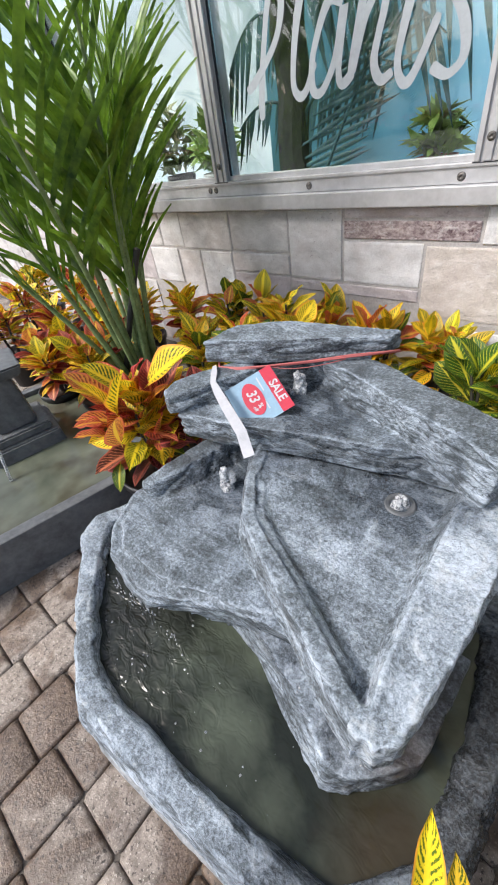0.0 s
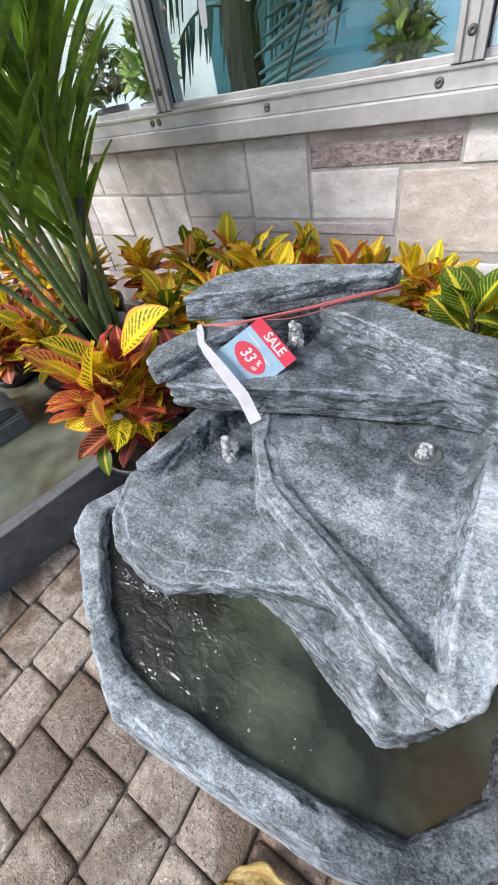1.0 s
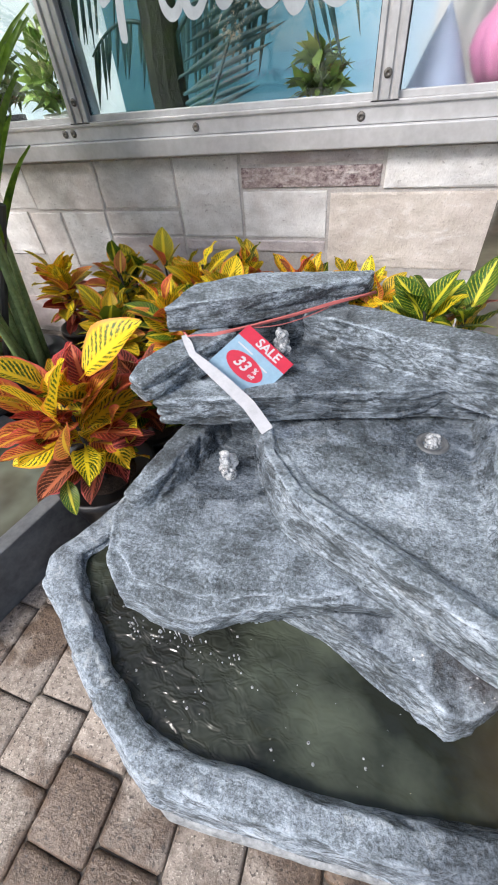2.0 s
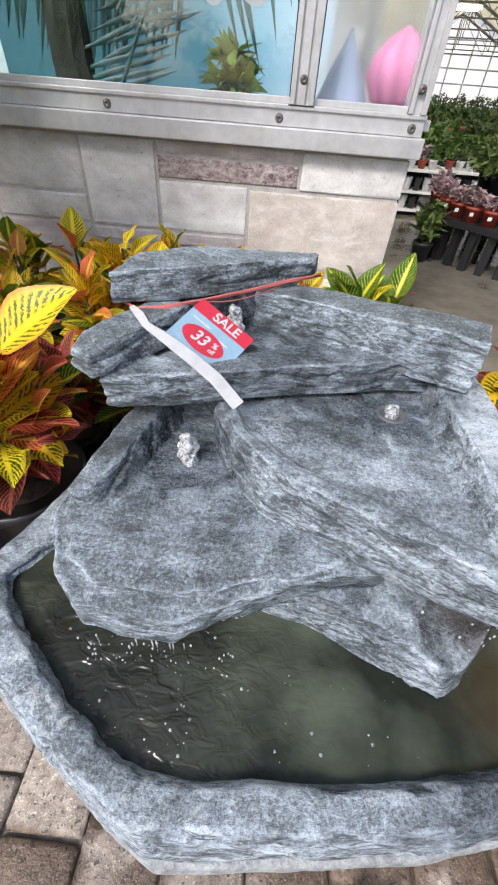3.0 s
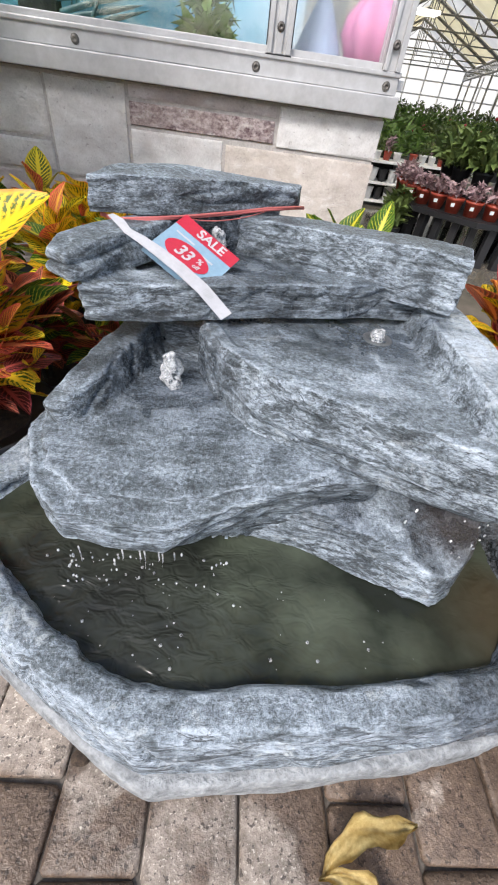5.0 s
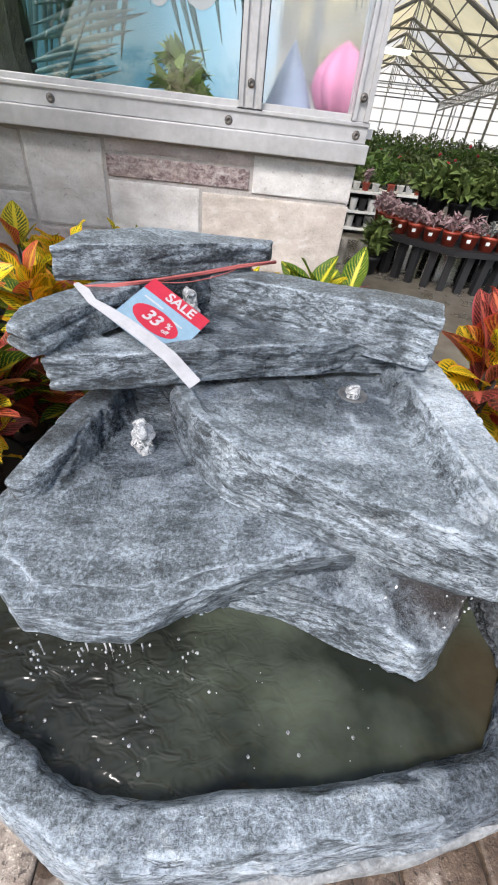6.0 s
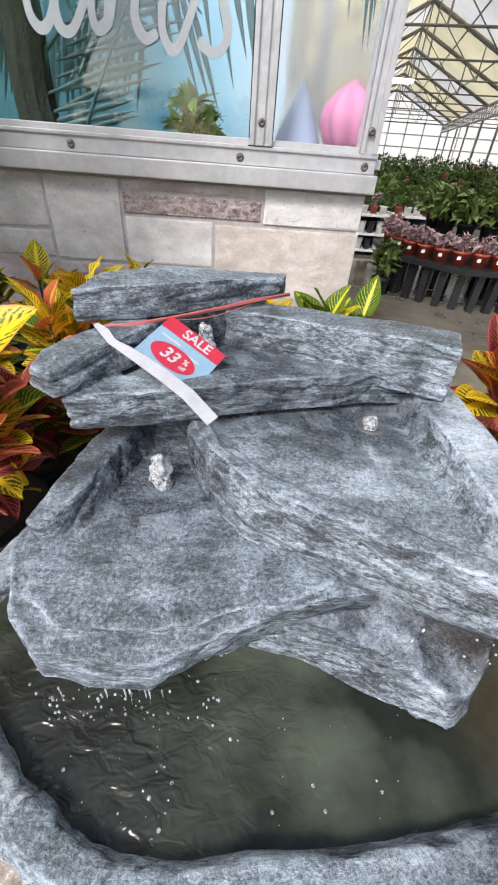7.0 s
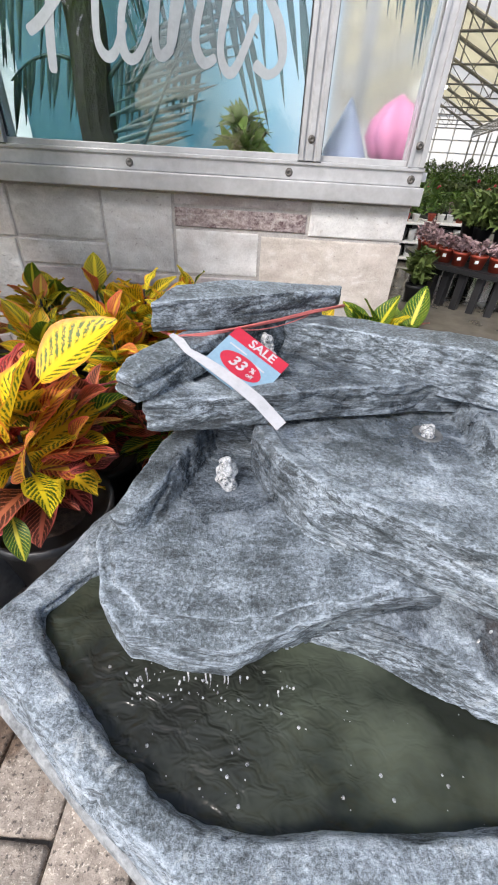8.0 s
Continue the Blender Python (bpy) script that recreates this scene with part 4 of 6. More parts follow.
for a, b in zip(rows, rows[1:]):
    for i in range(4):
        j = (i + 1) % 4
        bm.faces.new((a[i], a[j], b[j], b[i]))
bm.faces.new(rows[0][::-1])
bm.faces.new(rows[-1])
bmesh.ops.recalc_face_normals(bm, faces=bm.faces)
strip = tagged(part("paper_strip", bm, PAPER), "curled white paper price strip over the rock edge", "label")
bm = bmesh.new()
a, b = path[6], path[7]
d, s = (b - a).normalized(), Vector((0.62, 0.72, 0.22))
s = (s - d * s.dot(d)).normalized()
nn = d.cross(s).normalized()
nn = nn if nn.z > 0 or nn.y < 0 else -nn
for k in range(7):
    q = a + d * (0.004 + k * 0.003) + nn * 0.0012
    vs = [bm.verts.new(q + s * e - d * w) for e, w in ((-0.007, 0), (0.007, 0), (0.007, 0.0013), (-0.007, 0.0013))]
    bm.faces.new(vs)
part("print_bar", bm, GREYINK, strip)

# ---- croton plants ----
LEAF_MESHES = {}


def leaf_mesh(kind, shape):
    """A blade about 1 long along x, folded at the midrib and arched, 2 shapes per kind of colour."""
    if (kind, shape) in LEAF_MESHES:
        return LEAF_MESHES[kind, shape]
    r = random.Random(shape * 7 + 1)
    arch, fold, wide, wave = r.uniform(0.05, 0.35), r.uniform(0.05, 0.16), r.uniform(0.20, 0.28), r.uniform(0.0, 0.05)
    bm = bmesh.new()
    uvl = bm.loops.layers.uv.new("UVMap")
    k, rows, data = 9, [], {}
    for i in range(k + 1):
        t = i / k
        w = wide * max(0.02, math.sin(math.pi * min(1, t * 0.96 + 0.03)) ** 0.75 * (1.12 - 0.35 * t))
        row = []
        for j in range(-2, 3):
            q = j / 2
            v = bm.verts.new((t * (1 - 0.12 * arch), q * w, fold * abs(q) * (w / wide) - arch * t * t * 0.8 + arch * t * 0.45 + wave * math.sin(t * 12 + j) * abs(q)))
            data[v] = (t, 0.5 + 0.5 * q)
            row.append(v)
        rows.append(row)
    for a, b in zip(rows, rows[1:]):
        for i in range(4):
            bm.faces.new((a[i], b[i], b[i + 1], a[i + 1]))
    stalk = [bm.verts.new(p) for p in ((-0.16, 0.008, -0.02), (-0.16, -0.008, -0.02), (0.03, -0.012, 0), (0.03, 0.012, 0))]
    for v in stalk:
        data[v] = (0.5, 0.5)
    bm.faces.new(stalk)
    for f in bm.faces:
        for lp in f.loops:
            lp[uvl].uv = data[lp.vert]
    me = bpy.data.meshes.new("leaf")
    bm.to_mesh(me)
    bm.free()
    me.materials.append(LEAVES[kind])
    me.polygons.foreach_set("use_smooth", [True] * len(me.polygons))
    LEAF_MESHES[kind, shape] = me
    return me


def nursery_pot(parent, x, y, r, h, mat=None):
    bm = bmesh.new()
    lathe(bm, [(r * 0.74, 0.0), (r * 0.92, h * 0.86), (r * 0.98, h * 0.87), (r, h), (r * 0.93, h), (r * 0.90, h * 0.9)], (x, y, 0), 26)
    part("pot", bm, mat or BLACKPOT, parent, "", True)
    bm = bmesh.new()
    lathe(bm, [(r * 0.9, h * 0.84), (r * 0.9, h * 0.88), (r * 0.4, h * 0.91), (0.002, h * 0.92)], (x, y, 0), 20)
    part("soil", bm, SOIL, parent)


def croton(x, y, r, h, top, spread, leaves, kinds, seed, label, size=(0.10, 0.16), aim=(0, 0)):
    """A potted croton: stems from the soil, and leaves that stand up in the middle and hang at the sides."""
    g = random.Random(seed)
    t = thing("croton", (x, y, 0), label, "potted plant", "potted crotons")
    nursery_pot(t, x, y, r, h)
    stems = []
    for k in range(4):
        a = g.uniform(0, 6.28)
        d = g.uniform(0.1, 0.5) * spread
        end = Vector((x + aim[0] + math.cos(a) * d, y + aim[1] + math.sin(a) * d, h + (top - h) * g.uniform(0.55, 0.85)))
        pts = bezier((x + math.cos(a) * 0.02, y + math.sin(a) * 0.02, h * 0.9), (x + math.cos(a) * 0.04, y + math.sin(a) * 0.04, h + (top - h) * 0.4), end, 6)
        bm = bmesh.new()
        tube(bm, pts, 0.007, 0.004, 6)
        part("stem", bm, STAKE, t)
        stems.append(pts)
    ga = 2.39996
    for k in range(leaves):
        pts = stems[k % 4]
        f = 0.25 + 0.75 * ((k // 4) + g.random()) / (leaves / 4)
        f = min(f, 1.0)
        p = pts[0].lerp(pts[-1], f) if f < 0.3 else pts[min(6, int(f * 6))].lerp(pts[min(6, int(f * 6) + 1)], f * 6 % 1)
        yaw = k * ga + g.uniform(-0.5, 0.5)
        lift = radians(-18 + 78 * f ** 1.5 + g.uniform(-16, 16))
        s = g.uniform(*size)
        kind = g.choices(kinds[0], kinds[1])[0]
        if f < 0.45 and g.random() < 0.4:
            kind = kinds[2]
        ob = new("leaf", leaf_mesh(kind, g.randrange(5)))
        out = Vector((math.cos(yaw), math.sin(yaw), 0)) * s * 0.2 * math.cos(lift)
        ob.matrix_world = Matrix.LocRotScale(p + out, Euler((g.uniform(-0.5, 0.5), -lift, yaw)), (s, s * g.uniform(1.0, 1.5), s))
        m = ob.matrix_world.copy()
        ob.parent = t
        ob.matrix_parent_inverse = Matrix.Translation((-x, -y, 0))
        ob.matrix_basis = m
    return t


WARM = ((0, 1, 3, 4, 5), (6, 7, 4, 2, 1), 4)
GOLD = ((0, 1, 2, 3), (6, 8, 3, 2), 2)
TIPS = ((0, 1, 2, 3), (9, 7, 2, 3), 2)
DARK = ((2, 1, 5), (9, 2, 1), 2)
HOT = ((4, 5, 1, 0, 3), (3, 2, 6, 2, 1), 4)
near = croton(-0.62, 0.60, 0.15, 0.25, 0.60, 0.16, 84, ((0, 1, 3, 4, 5, 2), (6, 5, 7, 4, 2, 2), 5), 11, "croton with yellow, orange and red leaves in a black pot", (0.11, 0.17))


def set_leaf(plant, tail, tip, kind, shape, roll=0.0, wide=1.0):
    """One large leaf of a plant from its stalk to its tip."""
    a, b = Vector(tail), Vector(tip)
    ob = new("leaf", leaf_mesh(kind, shape))
    d = b - a
    m = Matrix.Translation(a) @ d.to_track_quat("X", "Z").to_matrix().to_4x4() @ pose(0, 0, 0, roll) @ Matrix.Diagonal((d.length, d.length * wide, d.length, 1))
    ob.parent = plant
    ob.matrix_parent_inverse = Matrix.Translation(-plant.location)
    ob.matrix_basis = m


UPRIGHT = [((-0.573, 0.640, 0.570), (-0.426, 0.714, 0.682), 0, 0, 25, 1.25), ((-0.575, 0.51, 0.54), (-0.509, 0.537, 0.686), 0, 1, 10, 1.1), ((-0.56, 0.67, 0.45), (-0.455, 0.640, 0.575), 4, 2, 20, 1.2), ((-0.53, 0.58, 0.385), (-0.445, 0.662, 0.383), 5, 3, 10, 1.5), ((-0.53, 0.60, 0.42), (-0.47, 0.585, 0.53), 3, 4, 40, 1.0), ((-0.72, 0.555, 0.48), (-0.822, 0.500, 0.616), 3, 0, 0, 1.2)]
SPREAD = [((-0.63, 0.48, 0.50), (-0.668, 0.402, 0.53), 3, 3, 0, 1.5), ((-0.62, 0.47, 0.46), (-0.678, 0.392, 0.487), 3, 1, 0, 1.2), ((-0.55, 0.47, 0.46), (-0.505, 0.455, 0.585), 3, 2, 30, 1.3), ((-0.52, 0.66, 0.46), (-0.42, 0.70, 0.52), 2, 1, 10, 1.2), ((-0.66, 0.55, 0.50), (-0.70, 0.46, 0.63), 0, 2, 10, 1.0), ((-0.60, 0.52, 0.50), (-0.63, 0.47, 0.66), 0, 4, 0, 0.9), ((-0.50, 0.62, 0.36), (-0.44, 0.60, 0.44), 0, 0, 30, 1.0), ((-0.60, 0.46, 0.36), (-0.56, 0.40, 0.30), 2, 2, 0, 1.0)]
for tail, tip, kind, shape, roll, wide in UPRIGHT + SPREAD:
    set_leaf(near, tail, tip, kind, shape, roll, wide)
for i, (x, y, top, kinds, nleaf) in enumerate(((-0.86, 1.08, 0.60, GOLD, 48), (-1.00, 1.46, 0.60, GOLD, 48), (-0.74, 1.45, 0.62, TIPS, 48), (-0.48, 1.46, 0.63, TIPS, 48), (-0.22, 1.46, 0.60, TIPS, 44), (0.0, 1.48, 0.52, GOLD, 40),
                                               (-1.28, 1.42, 0.56, WARM, 44), (-1.45, 1.02, 0.56, WARM, 48), (-1.68, 1.35, 0.56, WARM, 44), (-0.55, 1.08, 0.65, TIPS, 64), (-2.05, 1.3, 0.56, WARM, 44), (-1.78, 0.90, 0.54, WARM, 44), (-2.4, 1.35, 0.56, WARM, 40), (-1.32, 0.80, 0.52, WARM, 50), (-1.62, 0.72, 0.54, WARM, 50), (-2.0, 1.0, 0.56, WARM, 44), (-2.75, 1.1, 0.58, WARM, 44), (-3.1, 1.4, 0.6, GOLD, 40), (-2.4, 0.8, 0.56, WARM, 44))):
    croton(x, y, 0.12, 0.22, top - 0.015, 0.16, int(nleaf * 1.4), kinds, 20 + i, "croton with green and yellow veined leaves in a black pot" if kinds is not WARM else "croton with orange and yellow leaves in a black pot", (0.08, 0.135))
croton(-0.42, 1.22, 0.12, 0.22, 0.66, 0.15, 84, TIPS, 45, "croton with bright yellow and green leaves behind the fountain", (0.08, 0.135))
croton(-0.58, 1.30, 0.12, 0.22, 0.63, 0.17, 80, TIPS, 47, "croton with bright yellow and orange leaves behind the fountain", (0.09, 0.14))
# two dark plants added to fill a gap that is black with shade
croton(-0.60, 0.86, 0.11, 0.20, 0.44, 0.13, 56, ((5, 2, 4), (6, 4, 1), 5), 48, "low dark green and maroon croton in a black pot, added to darken the shaded gap", (0.09, 0.14))
croton(-0.40, 0.90, 0.10, 0.18, 0.44, 0.13, 56, ((5, 2, 4), (6, 3, 2), 5), 46, "low dark maroon and green croton in a black pot, filler for the shaded gap", (0.09, 0.14))
croton(0.26, 1.16, 0.13, 0.25, 0.64, 0.17, 56, DARK, 41, "dark croton with green and yellow veined leaves beside the wall", (0.11, 0.16))
croton(0.66, 0.88, 0.13, 0.25, 0.62, 0.15, 52, HOT, 42, "croton with red and yellow leaves beside the fountain", (0.13, 0.20))
# added plant, placed to keep light off the right rim
croton(0.84, 0.50, 0.13, 0.25, 0.64, 0.16, 52, DARK, 44, "dark green and maroon croton added to shade the right rim of the fountain", (0.12, 0.18))
gold = croton(0.70, 0.12, 0.12, 0.25, 0.60, 0.12, 40, GOLD, 43, "croton with bright yellow leaves beside the fountain", (0.10, 0.15))
for tail, tip, kind, wide in (((0.452, 0.152, 0.585), (0.428, 0.207, 0.655), 0, 0.75), ((0.478, 0.160, 0.590), (0.454, 0.197, 0.640), 1, 0.9), ((0.53, 0.11, 0.53), (0.47, 0.11, 0.585), 0, 1.0)):
    set_leaf(gold, tail, tip, kind, 1, 0, wide)
    bm = bmesh.new()
    tube(bm, bezier((0.68, 0.12, 0.24), (0.62, 0.13, 0.50), tail, 8), 0.005, 0.0025, 6)
    part("stem", bm, STAKE, gold)


# ---- palm beside the wall ----
def frond(bm, base, direction, length, droop, blades, blade, seed, twist=0.0):
    """A feather frond: a bowed midrib with long narrow leaflets on both sides."""
    g = random.Random(seed)
    d = Vector(direction).normalized()
    b = Vector(base)
    end = b + d * length + Vector((d.x, d.y, 0)) * droop * 0.5 - Vector((0, 0, droop))
    pts = bezier(b, b + d * length * 0.55, end, 14)
    tube(bm, pts, 0.014, 0.002, 7)
    stem_faces = len(bm.faces)
    side = d.cross(Vector((0, 0, 1)))
    side = side.normalized() if side.length > 0.05 else Vector((1, 0, 0))
    for k in range(blades):
        t = 0.27 + 0.73 * (k + 1) / (blades + 1)
        p = pts[int(t * 14)].lerp(pts[min(14, int(t * 14) + 1)], t * 14 % 1)
        tan = (pts[min(14, int(t * 14) + 1)] - pts[max(0, int(t * 14) - 1)]).normalized()
        nrm = side.cross(tan).normalized()
        for s in (-1, 1):
            ln = blade * (0.65 + 0.5 * math.sin(math.pi * (0.12 + 0.8 * (t - 0.27) / 0.73))) * g.uniform(0.8, 1.15)
            go = (tan * 1.0 + side * s * g.uniform(0.30, 0.75) + nrm * g.uniform(-0.1, 0.35)).normalized()
            w = nrm.cross(go).normalized() * 0.0086 * g.uniform(0.7, 1.3)
            rows = []
            for i in range(6):
                f = i / 5
                q = p + go * ln * f - Vector((0, 0, 1)) * ln * 0.22 * f * f
                e = w * (0.35 + 1.0 * math.sin(math.pi * min(0.98, f * 0.85 + 0.12)))
                rows.append([bm.verts.new(q - e + nrm * 0.003), bm.verts.new(q), bm.verts.new(q + e + nrm * 0.003)])
            for r0, r1 in zip(rows, rows[1:]):
                bm.faces.new((r0[0], r0[1], r1[1], r1[0]))
                bm.faces.new((r0[1], r0[2], r1[2], r1[1]))
    for i, f in enumerate(bm.faces):
        f.material_index = 0 if i < stem_faces else 1


PX = -1.22
palm = thing("areca_palm", (PX, 0.98, 0), "tall areca palm with long green fronds in a black pot", "palm")
bm = bmesh.new()
lathe(bm, [(0.13, 0.0), (0.165, 0.30), (0.175, 0.32), (0.165, 0.32), (0.155, 0.29)], (PX, 0.98, 0), 26)
part("pot", bm, BLACKPOT, palm, "", True)
bm = bmesh.new()
lathe(bm, [(0.155, 0.26), (0.155, 0.285), (0.002, 0.295)], (PX, 0.98, 0), 20)
part("soil", bm, SOIL, palm)
g = random.Random(9)
for k in range(12):
    a = k * 2.39996 + g.uniform(-0.3, 0.3)
    q = Vector((PX + math.cos(a) * 0.08, 0.98 + math.sin(a) * 0.08, 0.28))
    lean = g.uniform(0.06, 0.46)
    d = Vector((math.cos(a) * lean - 0.06, math.sin(a) * lean, 1.0))
    bm = bmesh.new()
    frond(bm, q, d, g.uniform(1.2, 1.8), g.uniform(0.05, 0.45), 20, g.uniform(0.42, 0.62), 100 + k)
    part("frond", bm, [STEM, FROND], palm, "", True)
for k in range(4):
    a = k * 1.7 + 0.4
    q = Vector((PX + math.cos(a) * 0.04, 0.98 + math.sin(a) * 0.04, 0.27))
    bm = bmesh.new()
    tube(bm, bezier(q, q + Vector((math.cos(a) * 0.03, math.sin(a) * 0.03, 0.3)), q + Vector((math.cos(a) * 0.10, math.sin(a) * 0.10, 0.62)), 8), 0.022, 0.012, 8)
    part("cane", bm, STEM, palm, "", True)
bm = bmesh.new()
tube(bm, [(-1.275, 0.920, 0.27), (-1.15, 0.977, 0.56), (-1.026, 1.034, 0.83)], 0.013, 0.013, 8)
tagged(part("plant_stake", bm, STAKE), "dark wooden plant stake leaning in the palm pot", "stake")

# ---- square display pool with a dark pedestal ----
pool = thing("display_pool", (-1.35, 0.1, 0), "low dark grey square display pool filled with water", "pool")
rot = pose(-0.83, 0.05, 0, 0, 0, -13)
for nm, a, b in (("side_wall", (-0.05, -0.75, 0), (0.0, 0.62, 0.20)), ("side_wall", (-1.1, -0.75, 0), (-1.05, 0.62, 0.20)), ("end_wall", (-1.05, -0.75, 0), (-0.05, -0.70, 0.20)),
                 ("end_wall", (-1.05, 0.57, 0), (-0.05, 0.62, 0.20)), ("pool_floor", (-1.05, -0.70, 0), (-0.05, 0.57, 0.03))):
    bm = boxes((a, b), bevel=0.006)
    bmesh.ops.transform(bm, matrix=rot, verts=bm.verts)
    part(nm, bm, DARKPOOL, pool)
bm = bmesh.new()
bmesh.ops.create_grid(bm, x_segments=30, y_segments=30, size=0.5)
for v in bm.verts:
    v.co = Vector((v.co.x * 1.0 - 0.55, v.co.y * 1.27 - 0.065, 0.175 + 0.003 * noise.noise(v.co * 14)))
bmesh.ops.transform(bm, matrix=rot, verts=bm.verts)
part("pool_water", bm, WATER2, pool, "grey-green pool water", True)
for nm, a, b, z0, z1 in (("base_block", 0.15, 0.14, 0.03, 0.24), ("plinth", 0.12, 0.12, 0.24, 0.28), ("column", 0.08, 0.07, 0.28, 0.50), ("column_top", 0.11, 0.13, 0.50, 0.55)):
    bm = bmesh.new()
    prism(bm, [(-0.62 + x * b, 0.22 + y * b, z1) for x, y in ((-1, -1), (1, -1), (1, 1), (-1, 1))], [(-0.62 + x * a, 0.22 + y * a, z0) for x, y in ((-1, -1), (1, -1), (1, 1), (-1, 1))])
    bmesh.ops.bevel(bm, geom=bm.edges[:], offset=0.008, segments=2, affect="EDGES")
    bmesh.ops.transform(bm, matrix=rot, verts=bm.verts)
    part(nm, bm, DARKPOOL, pool)
bm = bmesh.new()
tube(bm, [rot @ p for p in bezier((-0.52, 0.20, 0.50), (-0.42, 0.15, 0.48), (-0.36, 0.10, 0.17), 10)], 0.004, 0.006, 7)
part("water_stream", bm, WETGLASS, pool, "thin falling stream of water", True)

# coiled hose by the pots
bm = bmesh.new()
for k in range(4):
    pts = [(-1.62 + (0.10 + 0.012 * k) * math.cos(a), 0.55 + (0.10 + 0.01 * k) * math.sin(a), 0.008 + 0.006 * k) for a in (2 * math.pi * i / 26 for i in range(27))]
    tube(bm, pts, 0.004, None, 6)
tagged(part("coiled_cable", bm, GREYINK, None, "", True), "coiled pale cable lying on the pavement", "cable")

# ---- fallen leaves on the pavement ----
for i, (a, b, w, up, bow) in enumerate((((0.134, -0.112, 0.010), (0.297, -0.050, 0.02), 0.024, 0.020, 0.024), ((0.128, -0.113, 0.008), (0.262, -0.165, 0.012), 0.021, 0.014, 0.014))):
    a, b = Vector(a), Vector(b)
    d = (b - a)
    s = Vector((-d.y, d.x, 0)).normalized()
    bm = bmesh.new()
    rows = []
    for k in range(13):
        t = k / 12
        ww = w * max(0.03, math.sin(math.pi * min(1, t * 0.97 + 0.02)) ** 0.8)
        row = []
        for j in range(-3, 4):
            q = j / 3
            p = a + d * t + s * (q * ww * (1 - 0.25 * (q > 0)) + bow * math.sin(math.pi * t) + 0.007 * math.sin(2 * math.pi * t) + 0.004 * math.sin(17 * t) * abs(q))
            p.z = 0.004 + up * abs(q) ** 1.5 * math.sin(math.pi * t) + 0.012 * math.sin(math.pi * t) + 0.005 * math.sin(9 * t + j * 1.7) + 0.004 * math.sin(23 * t + j) * abs(q) + 0.009
            row.append(bm.verts.new(p))
        rows.append(row)
    for r0, r1 in zip(rows, rows[1:]):
        for j in range(6):
            bm.faces.new((r0[j], r1[j], r1[j + 1], r0[j + 1]))
    bmesh.ops.solidify(bm, geom=bm.faces[:], thickness=0.0008)
    tagged(part("fallen_leaf", bm, FALLEN, None, "", True), "curled dry yellow leaf lying on the pavers", "leaf", "fallen leaves")

bm = bmesh.new()
bmesh.ops.create_icosphere(bm, subdivisions=3, radius=0.014, matrix=Matrix.Translation((-0.262, 0.018, 0.006)) @ Matrix.Diagonal((1.2, 0.9, 0.6, 1)))
for v in bm.verts:
    v.co += Vector((1, 1, 1)) * 0.002 * noise.noise(v.co * 90)
tagged(part("pebble", bm, SOIL, None, "", True), "dark rounded pebble lying beside the fountain", "stone")

# ---- behind the glass ----
# painted script on the pane: strokes of x and z, centimetre-wide brush
def stroke(points, w, parent, depth):
    bm = bmesh.new()
    pts = [Vector((x, WY + depth, z)) for x, z in points]
    fine = []
    k = len(pts)
    for i in range(k - 1):
        p0, p1, p2, p3 = pts[max(i - 1, 0)], pts[i], pts[i + 1], pts[min(i + 2, k - 1)]
        for s in range(7):
            t = s / 7
            fine.append(0.5 * ((2 * p1) + (p2 - p0) * t + (2 * p0 - 5 * p1 + 4 * p2 - p3) * t * t + (3 * p1 - p0 - 3 * p2 + p3) * t ** 3))
    fine.append(pts[-1])
    rows = []
    for i, p in enumerate(fine):
        d = (fine[min(i + 1, len(fine) - 1)] - fine[max(i - 1, 0)]).normalized()
        p = p - Vector((0, 0.0005 * i / len(fine), 0))
        s = Vector((-d.z, 0, d.x)) * w * (0.9 + 0.12 * math.sin(i * 0.35)) * (0.6 if i in (0, len(fine) - 1) else 1)
        rows.append([bm.verts.new(p + s * e + Vector((0, h, 0))) for e, h in ((-1, 0), (1, 0), (1, 0.0006), (-1, 0.0006))])
    for a, b in zip(rows, rows[1:]):
        for q in range(4):
            bm.faces.new((a[q], a[(q + 1) % 4], b[(q + 1) % 4], b[q]))
    bm.faces.new(rows[0][::-1])
    bm.faces.new(rows[-1])
    bmesh.ops.recalc_face_normals(bm, faces=bm.faces)
    part("letter", bm, CHALK, parent)


script = thing("window_lettering", (-0.55, WY + 0.016, 1.3), "large white hand-painted script lettering on the window pane", "lettering")
